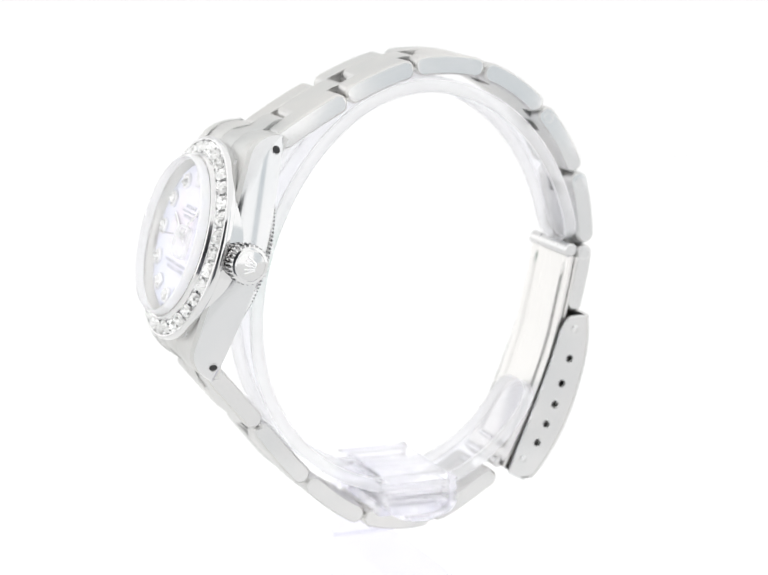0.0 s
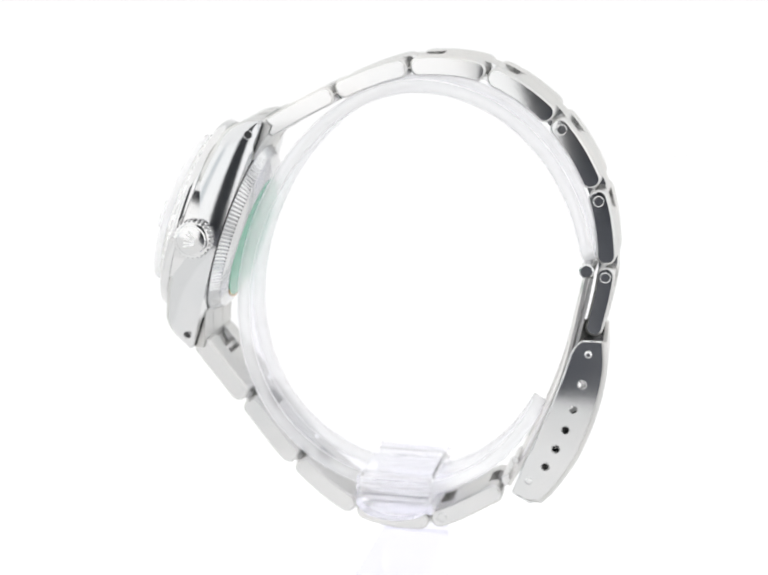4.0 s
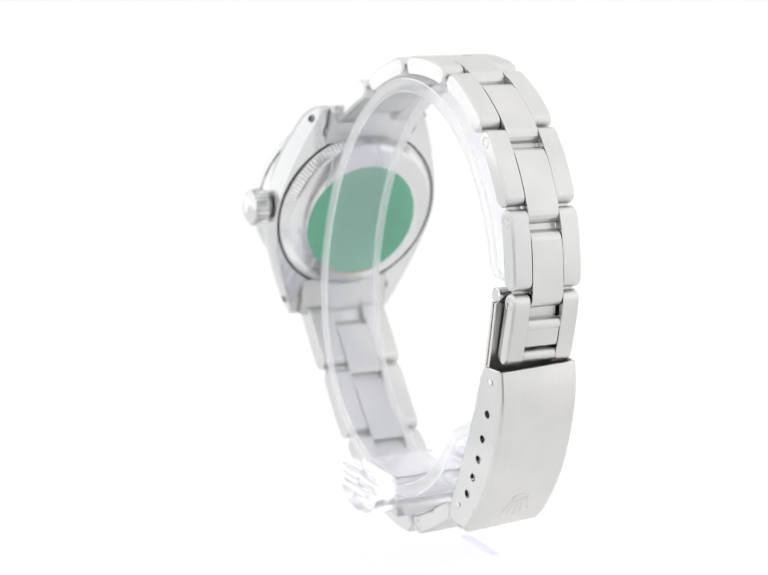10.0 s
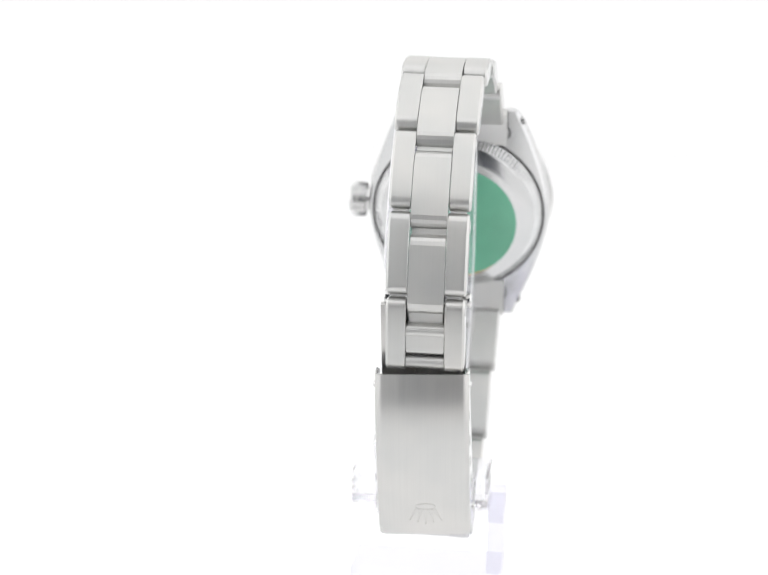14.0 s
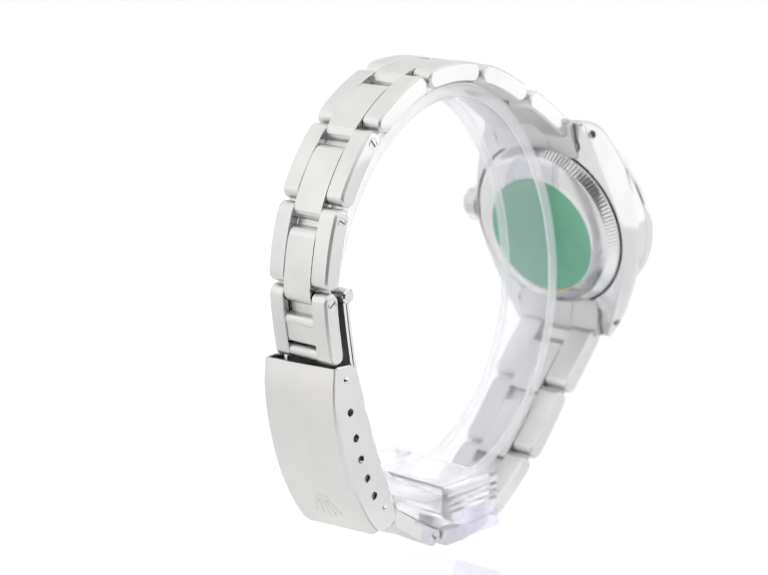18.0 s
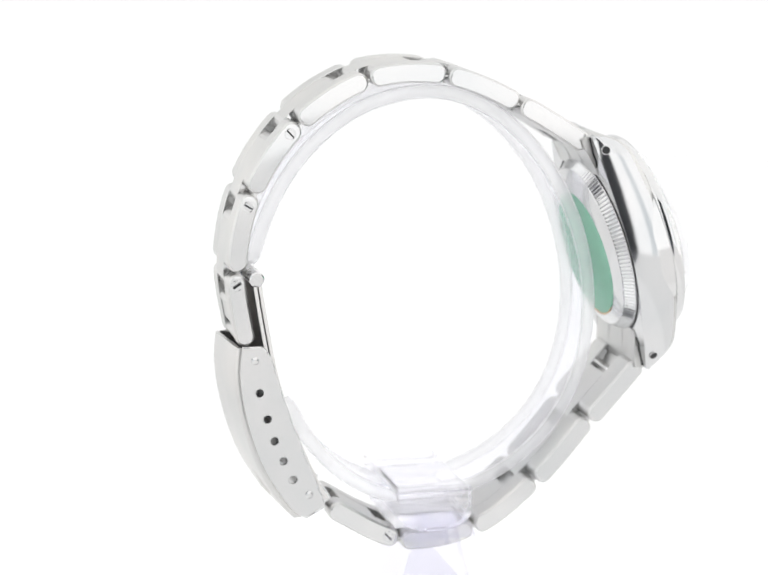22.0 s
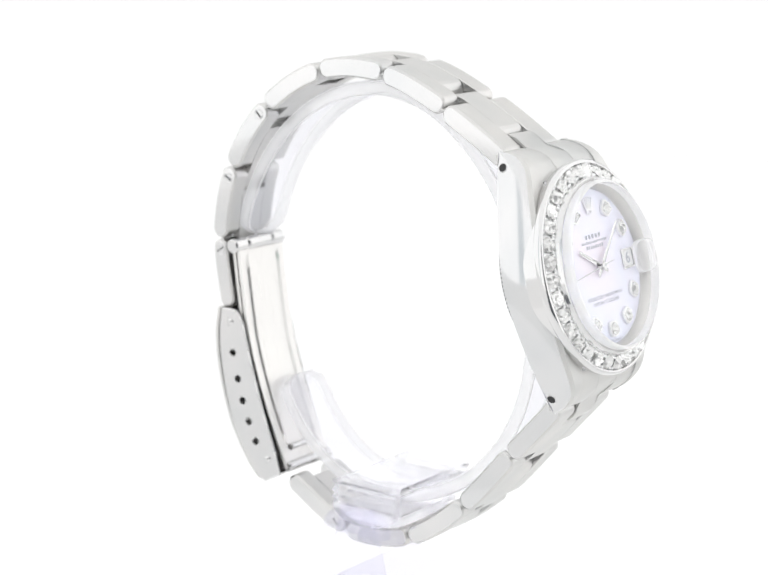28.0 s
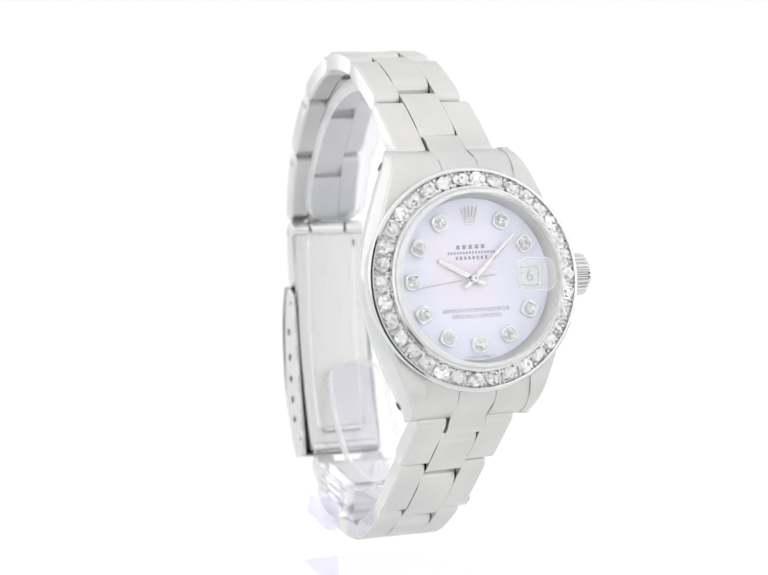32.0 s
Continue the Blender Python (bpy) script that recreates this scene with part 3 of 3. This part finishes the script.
def case(top):
    BACK = -1.0
    bm = bmesh.new()
    stations = [15.95 * math.copysign(1 - (1 - abs(k - 50) / 50) ** 1.35, k - 50) for k in range(101)]
    sect = []
    for k in range(19):
        f = k / 18
        sect.append((0.4 * ((0.4 - f) / 0.4) ** 2 if f < 0.4 else 0.82 * ((f - 0.4) / 0.6) ** 2.1, f))
    for sx in (-1, 1):
        rows = []
        for b in stations:
            w, h = half_width(b), top_height(b)
            lo = BACK + (0.25 if abs(b) > 15.8 else 0)
            h = max(h, lo + 0.3)
            rows.append([(sx * 6.62, b, lo)] + [(sx * (w - o), b, lo + f * (h - lo)) for o, f in sect] + [(sx * 6.62, b, h)])
        loft(bm, rows, mat=lambda k: 1 if 17 <= k <= 19 else 0)
    loft(bm, [[(a, b, z) for a, z in ((-6.61, BACK), (6.61, BACK), (6.61, top_height(b)), (-6.61, top_height(b)))] for b in [-11.4 + 22.8 * k / 12 for k in range(13)]])
    body = part("case", bm, [SOFT, BRUSHED], top, "steel case with polished sides and brushed curved lugs", CASE, smooth=32)
    for sx in (-1, 1):
        for b in (-14.0, 14.0):
            p = Vector((sx * half_width(b), b, 0))
            d = Vector((sx, math.copysign(0.43, b), 0.0)).normalized()
            e1 = Vector((0, 0, 1))
            e2 = d.cross(e1)
            bm = bmesh.new()
            rod(bm, p - d * 0.4, p + d * 0.02, 0.5, 20, 0, 0.01)
            part("lug_hole", bm, BLACK, body, "dark drilled lug hole", CASE, smooth=30)
            bm = bmesh.new()
            for k in range(20):
                q = [p + d * 0.01 + (e1 * math.sin(2 * math.pi * j / 20) + e2 * math.cos(2 * math.pi * j / 20)) * 0.55 for j in (k, k + 1)]
                rod(bm, q[0], q[1], 0.06, 6)
            part("hole_rim", bm, POLISHED, body, "", CASE, smooth=60)
    # end links between the lugs
    for s in (1, -1):
        sect = [(10.6, 3.72), (12.2, 3.42), (13.4, 3.0), (14.3, 2.4), (15.0, 1.5), (15.6, 0.25), (15.9, -1.1), (15.6, -2.1), (14.4, -2.0), (12.2, -1.25), (10.6, -1.1)]
        bm = bmesh.new()
        mid = sect[:4] + [(15.6, -0.2), (17.2, -1.35), (17.75, -2.3), (17.4, -3.2), (16.5, -3.3), (15.4, -2.3)] + sect[7:]
        prism(bm, [(s * b, h) for b, h in mid], -2.33, 2.33, 0.08)
        centre = part("end_link", bm, BRUSHED, top, "brushed end link between the lugs", CASE, smooth=35)
        for sx in (-1, 1):
            bm = bmesh.new()
            a, b_ = sx * 2.36, sx * 6.66
            prism(bm, [(s * b, h) for b, h in sect], min(a, b_), max(a, b_), 0.08)
            part("side_bar", bm, BRUSHED, centre, "", CASE, smooth=35)
        bm = bmesh.new()
        rod(bm, (-6.4, s * 14.2, -1.0 - 0.35 * (s < 0)), (6.4, s * 14.2, -1.0 - 0.35 * (s < 0)), 0.5, 14)
        part("spring_bar", bm, POLISHED, centre, "", CASE, smooth=35)
        bm = bmesh.new()
        for sx in (-1, 1):
            line = [(sx * a, s * b, -1.03) for a, b in ((6.66, 15.6), (6.66, 13.3), (6.95, 12.9), (7.05, 12.4), (6.9, 11.9), (6.5, 11.6), (6.0, 11.5))]
            for p, q in zip(line, line[1:]):
                rod(bm, p, q, 0.1, 8, 0, 0.01)
        part("seam", bm, BLACK, centre, "dark curved seam beside the lugs", CASE, smooth=60)
        bm = bmesh.new()
        box(bm, -1.9, 1.9, *sorted((s * 13.2, s * 13.8)), -1.56, -1.3)
        part("slot", bm, BLACK, centre, "dark slot", CASE)
    # screw-down back with fine flutes and a green film
    bm = bmesh.new()
    flutes = 132
    prof = [(11.75, -0.8), (11.75, -1.08), (11.68, -1.12), (11.66, -1.15), (10.75, -2.28), (10.7, -2.32), (10.5, -2.42), (8.75, -2.82), (8.4, -2.87), (0.01, -2.9)]
    lathe(bm, prof, flutes * 3, 0, lambda k, j: (-0.22 if (k % 3 == 1 and j in (3, 4)) else 0.0))
    back = part("case_back", bm, SOFT, top, "polished fluted screw-down case back", CASE, smooth=20)
    bm = bmesh.new()
    lathe(bm, [(0.01, -2.935), (8.0, -2.925), (8.25, -2.91), (8.3, -2.85), (0.01, -2.85)], 72)
    film = part("protective_film", bm, GREEN, back, "green protective film disc", CASE @ Matrix.Translation((0, -0.7, 0)), smooth=30)
    # worn strip of old glue showing under the film's lower edge
    bm = bmesh.new()
    rows = []
    for k in range(25):
        a, f = radians(-128 + 74 * k / 24), math.sin(math.pi * k / 24)
        rows.append([(r * math.cos(a), r * math.sin(a) - 0.7, h) for r, h in ((8.1, -2.86), (8.1, -2.9), (8.31 + 0.22 * f, -2.9), (8.31 + 0.22 * f, -2.84))])
    loft(bm, rows, caps=True)
    part("glue_strip", bm, GLUE, film, "thin orange-brown strip of glue", CASE)
    bm = bmesh.new()
    lathe(bm, [(12.1, -0.7), (12.1, -1.06), (11.75, -1.06), (11.75, -0.7)], 96)
    part("gasket_groove", bm, BLACK, back, "", CASE, smooth=30)
    # winding crown
    bm = bmesh.new()
    teeth = 26
    rows = []
    for a, r, f in ((12.6, 1.5, 0), (13.1, 1.5, 0), (13.15, 2.3, 0), (13.35, 2.52, 1), (15.0, 2.52, 1), (15.2, 2.3, 0), (15.32, 2.1, 0), (15.36, 1.95, 0), (15.56, 1.8, 0), (15.7, 1.0, 0), (15.74, 0.3, 0)):
        rows.append([(a, 0.1 + (r - (0.34 if f and (k // 2) % 2 else 0)) * math.cos(2 * math.pi * k / (teeth * 4)), 1.75 + (r - (0.34 if f and (k // 2) % 2 else 0)) * math.sin(2 * math.pi * k / (teeth * 4))) for k in range(teeth * 4)])
    loft(bm, rows)
    cr = part("winding_crown", bm, POLISHED, top, "fluted winding crown with a domed end", CASE, smooth=30)
    bm = bmesh.new()
    for k in range(5):
        a = (k - 2) * 0.42
        rod(bm, (15.75, 0.1 + 0.5 * math.sin(a), 1.15), (15.7, 0.1 + 1.4 * math.sin(a), 2.6 - 0.1 * abs(k - 2)), 0.12, 8)
    part("emblem", bm, SILVER, cr, "", CASE, smooth=40)
    return body


def gem(bm, m, r, mat=0, seed=1):
    """A brilliant-cut stone: small table, two rows of crown facets that are never quite alike, girdle and pavilion."""
    rng = random.Random(seed)
    n = 10
    ring = lambda q, z, turn, play: [(q * r * math.cos(2 * math.pi * (k + turn) / n), q * r * math.sin(2 * math.pi * (k + turn) / n), (z + rng.uniform(-play, play)) * r) for k in range(n)]
    rings = [ring(0.28, 0.36, 0.5, 0.2), ring(0.6, 0.3, 0.0, 0.3), ring(0.86, 0.14, 0.5, 0.2), ring(1.0, 0.0, 0.0, 0.05)]
    vs = [[bm.verts.new(m @ Vector(p)) for p in q] for q in rings]
    heart = bm.verts.new(m @ Vector((0.05 * r, 0, 0.33 * r)))
    tip = bm.verts.new(m @ Vector((0, 0, -0.75 * r)))
    made = []
    for k in range(n):
        j = (k + 1) % n
        made.append(bm.faces.new((heart, vs[0][k], vs[0][j])))
        for lo, hi, odd in ((1, 0, 1), (2, 1, 0), (3, 2, 1)):
            if odd:
                made += [bm.faces.new((vs[hi][k], vs[lo][k], vs[lo][j])), bm.faces.new((vs[hi][k], vs[lo][j], vs[hi][j]))]
            else:
                made += [bm.faces.new((vs[hi][k], vs[lo][k], vs[hi][j])), bm.faces.new((vs[lo][k], vs[lo][j], vs[hi][j]))]
        made.append(bm.faces.new((vs[3][j], vs[3][k], tip)))
    for f in made:
        f.material_index = mat


def bezel(top):
    bm = bmesh.new()
    lathe(bm, [(12.2, 2.2), (12.72, 2.2), (12.78, 4.0)], 128)
    lathe(bm, [(12.78, 4.0), (12.95, 4.1), (13.06, 4.3), (13.12, 4.65), (13.08, 4.95), (12.96, 5.15), (12.76, 5.24), (12.6, 5.22), (12.5, 5.0)], 128)
    lathe(bm, [(12.5, 5.0), (12.46, 4.72), (10.9, 5.32), (10.85, 5.8)], 128, 2)
    lathe(bm, [(10.85, 5.8), (10.72, 6.2), (10.55, 6.32), (10.3, 6.25)], 128)
    lathe(bm, [(10.3, 6.25), (10.25, 5.2)], 128, 1)
    bz = part("bezel", bm, [POLISHED, CROSS, SILVER], top, "polished bezel set with a ring of diamonds", CASE, smooth=25)
    count = 34
    slope = Matrix.Rotation(math.atan2(0.65, 1.25), 4, "Y")
    cuts = []
    for k in range(count):
        a = 2 * math.pi * k / count
        if k < 5:
            bm = bmesh.new()
            gem(bm, Matrix(), 1.0, seed=k)
            ob = part("gemstone", bm, GEM, bz)
            cuts.append(ob.data)
        else:
            ob = new("gemstone", cuts[k % 5])
            ob.parent = bz
        m = CASE @ Matrix.Rotation(a, 4, "Z") @ Matrix.Translation((11.68, 0, 5.22)) @ slope
        m.translation *= MM
        ob.matrix_basis = m @ Matrix.Rotation(random.uniform(-0.16, 0.16), 4, "X") @ Matrix.Rotation(random.uniform(-0.16, 0.16), 4, "Y") @ Matrix.Rotation(random.uniform(0, 0.8), 4, "Z")
    bead = bmesh.new()
    bmesh.ops.create_icosphere(bead, subdivisions=2, radius=0.24)
    me = None
    for k in range(count):
        for r, aside in ((11.05, 0.4), (11.05, 0.6), (12.28, 0.38), (12.28, 0.62)):
            a = 2 * math.pi * (k + aside) / count
            m = CASE @ Matrix.Rotation(a, 4, "Z") @ Matrix.Translation((r, 0, 5.5 - (r - 10.9) * 0.47))
            if me is None:
                ob = part("prong", bead, SILVER, bz, smooth=60)
                me = ob.data
            else:
                ob = new("prong", me)
                ob.parent = bz
            m.translation *= MM
            ob.matrix_basis = m


def text(words, size, a, b, h, parent, mat=None, name="lettering"):
    cu = bpy.data.curves.new(name, "FONT")
    cu.body, cu.size, cu.align_x, cu.align_y = words, size * MM, "CENTER", "CENTER"
    cu.extrude = 0.00001
    cu.materials.append(mat or INK)
    ob = new(name, cu)
    ob.parent = parent
    m = CASE @ Matrix.Translation((a, b, h))
    m.translation *= MM
    ob.matrix_basis = m
    return ob


def box(bm, a0, a1, b0, b1, h0, h1, mat=0):
    loft(bm, [[(a0, b0, h), (a1, b0, h), (a1, b1, h), (a0, b1, h)] for h in (h0, h1)], mat=mat)


def dial(top):
    DH = 5.05
    FACE = CASE @ Matrix.Translation((-0.2, 0, 0))
    bm = bmesh.new()
    disc(bm, 9.75, DH, 96)
    disc(bm, 9.75, DH - 0.3, 96)
    face = part("dial", bm, PEARL, top, "pale lavender mother-of-pearl watch dial", FACE)
    bm = bmesh.new()
    lathe(bm, [(9.4, DH + 0.01), (9.45, DH + 0.12), (9.95, 6.1), (10.15, 6.24), (10.3, 6.15), (9.8, DH - 0.2)], 96)
    part("dial_flange", bm, CROSS, top, "polished ring round the dial", FACE, smooth=30)
    # hour markers: square cups with a diamond
    for hour in (1, 2, 4, 5, 6, 7, 8, 9, 10, 11):
        a = radians(90 - 30 * hour)
        m = Matrix.Translation((7.65 * math.cos(a), 7.65 * math.sin(a), DH)) @ Matrix.Rotation(a, 4, "Z")
        bm = bmesh.new()
        o = [(0.82 * math.copysign(abs(math.cos(t)) ** 0.6, math.cos(t)), 0.82 * math.copysign(abs(math.sin(t)) ** 0.6, math.sin(t))) for t in [2 * math.pi * (k + 0.5) / 24 for k in range(24)]]
        loft(bm, [[(x * f, y * f, z) for x, y in o] for f, z in ((1.03, 0.02), (1.03, 0.25), (0.92, 0.36), (0.78, 0.34), (0.74, 0.2))])
        gem(bm, Matrix.Translation((0, 0, 0.34)), 0.7, mat=1, seed=hour)
        part("hour_marker", bm, [SILVER, GEM], face, "square steel marker with a round diamond", FACE @ m @ Matrix.Scale(1.15, 4))
    # fan-shaped emblem at twelve
    bm = bmesh.new()
    for k in range(5):
        x = (k - 2) * 0.5
        top_b = 8.35 - 0.1 * abs(k - 2)
        rod(bm, (x * 0.5 - 0.07, 6.85, DH + 0.15), (x, top_b, DH + 0.15), 0.065, 8)
        rod(bm, (x * 0.5 + 0.07, 6.85, DH + 0.15), (x, top_b, DH + 0.15), 0.065, 8)
        rod(bm, (x, top_b, DH + 0.15), (x * 1.03, top_b + 0.16, DH + 0.15), 0.13, 8)
    for k in range(14):
        u, v = 2 * math.pi * k / 14, 2 * math.pi * (k + 1) / 14
        rod(bm, (0.62 * math.cos(u), 6.62 + 0.24 * math.sin(u), DH + 0.12), (0.62 * math.cos(v), 6.62 + 0.24 * math.sin(v), DH + 0.12), 0.08, 6)
    part("emblem", bm, SILVER, face, "applied steel fan-shaped emblem", FACE, smooth=40)
    # maker's lines as plain bars
    for a0, a1, b, t in ((-1.95, 1.95, 3.75, 0.25), (-3.05, 3.05, 3.08, 0.15), (-2.1, 2.1, 2.48, 0.2)):
        bm = bmesh.new()
        n = {0.25: 5, 0.15: 16, 0.2: 8}[t]
        for k in range(n):
            x = a0 + (a1 - a0) * k / n
            box(bm, x, x + (a1 - a0) / n * 0.58, b - t, b + t, DH + 0.006, DH + 0.014)
        part("printed_line", bm, INK, face, "", FACE)
    text("SUPERLATIVE CHRONOMETER", 0.62, -0.2, -3.6, DH + 0.012, face)
    text("OFFICIALLY CERTIFIED", 0.62, -0.2, -4.3, DH + 0.012, face)
    text("T SWISS  MADE T", 0.46, -0.25, -9.05, DH + 0.012, face)
    # minute track
    bm = bmesh.new()
    for k in range(60):
        a = 2 * math.pi * k / 60
        c, s = math.cos(a), math.sin(a)
        q = [(9.1, -0.03), (9.35, -0.03), (9.35, 0.03), (9.1, 0.03)]
        loft(bm, [[(r * c - t * s, r * s + t * c, DH + h) for r, t in q] for h in (0.005, 0.012)])
    part("minute_track", bm, FAINT, face, "", FACE)
    # date window
    bm = bmesh.new()
    o = [(-1.35, -1.15), (1.35, -1.15), (1.35, 1.15), (-1.35, 1.15)]
    loft(bm, [[(7.0 + x * f, y * f, DH + z) for x, y in o] for f, z in ((1.05, 0.0), (1.05, 0.16), (0.9, 0.16), (0.82, 0.02))], caps=False)
    win = part("date_window", bm, POLISHED, face, "steel framed date window", FACE)
    bm = bmesh.new()
    box(bm, 5.9, 8.1, -0.95, 0.95, DH + 0.004, DH + 0.012)
    part("date_disc", bm, PAPER, win, "", FACE)
    text("6", 2.0, 6.85, 0.0, DH + 0.02, win, INK, "date_number")
    # pointers
    def hand(name, clock, reach, tail, w0, w1, h, label):
        bm = bmesh.new()
        a = radians(90 - clock)
        rows = []
        for r, w in ((-tail, w0 * 0.8), (0, w0), (reach * 0.97, w1), (reach, w1 * 0.4)):
            rows.append([(r, -w, 0), (r, 0, 0.07), (r, w, 0), (r, 0, -0.02)])
        loft(bm, rows)
        part(name, bm, POLISHED, face, label, FACE @ Matrix.Translation((-0.15, 0.05, h)) @ Matrix.Rotation(a, 4, "Z"))
    hand("hour_hand", 298, 4.9, 1.6, 0.30, 0.24, DH + 0.35, "polished steel baton hour hand")
    hand("minute_hand", 48, 7.2, 1.7, 0.27, 0.18, DH + 0.55, "polished steel baton minute hand")
    hand("second_hand", 263, 7.6, 2.7, 0.075, 0.05, DH + 0.75, "thin steel second hand")
    bm = bmesh.new()
    rod(bm, (-0.15, 0.05, DH), (-0.15, 0.05, DH + 0.95), 0.52, 24)
    hub = part("pointer_hub", bm, POLISHED, face, "", FACE, smooth=40)
    bm = bmesh.new()
    rod(bm, (-0.15, 0.05, DH + 0.9), (-0.15, 0.05, DH + 0.97), 0.16, 16)
    part("pin", bm, INK, hub, "", FACE, smooth=40)
    # crystal: clear plate with a rim whitened for its edge light, and date magnifier
    bm = bmesh.new()
    lathe(bm, [(0.01, 7.0), (9.6, 7.0), (9.84, 7.0)], 96)
    lathe(bm, [(9.84, 7.0), (9.84, 7.4)], 96)
    lathe(bm, [(9.84, 7.4), (9.6, 7.4), (0.01, 7.4)], 96)
    glass_ob = part("crystal", bm, CRYSTAL, top, "flat clear watch crystal", CASE)
    bm = bmesh.new()
    lathe(bm, [(9.86, 6.3), (10.27, 6.3), (10.27, 7.1), (10.15, 7.3), (9.95, 7.41), (9.86, 7.41), (9.86, 6.3)], 96)
    rim = part("crystal_rim", bm, RIM, top, "translucent crystal rim, whitened for its edge light", CASE, smooth=30)
    rim.visible_shadow = False
    bm = bmesh.new()
    rows = []
    for f, z in ((1.0, 7.44), (1.0, 7.8), (0.93, 8.05), (0.7, 8.2), (0.35, 8.27)):
        rows.append([(6.5 + 2.35 * f * math.copysign(abs(math.cos(t)) ** 0.5, math.cos(t)), 2.0 * f * math.copysign(abs(math.sin(t)) ** 0.5, math.sin(t)), z) for t in [2 * math.pi * k / 32 for k in range(32)]])
    for f in loft(bm, rows):
        f.material_index = 0
    for f in bm.faces:
        f.material_index = 1 if f.calc_center_median().z < 8.0 and len(f.verts) == 4 else 0
    lens = part("date_magnifier", bm, [LENS, LENS_WALL], top, "small raised magnifying lens over the date", CASE, smooth=30)
    glass_ob.visible_shadow = lens.visible_shadow = False


def wristwatch():
    top = thing("wristwatch", "steel wristwatch with diamond bezel on a clear stand", "wristwatch")
    case(top)
    bezel(top)
    dial(top)
    bracelet(top)
    clasp(top)
    return top


setting()
TABLE = turntable()
STANDING = display_stand()
WATCH = wristwatch()


def motions():
    """Table, stand and watch turn together about the upright axis."""
    seat = pose(0.00375, 0, FLOOR * MM, 0, 0, -1.0)
    for ob, held in ((TABLE, pose(0, 0, 0)), (STANDING, seat), (WATCH, seat)):
        walk(ob, [(t, pose(0, 0, 0, 0, 0, a) @ held) for t, a in TURN])


motions()
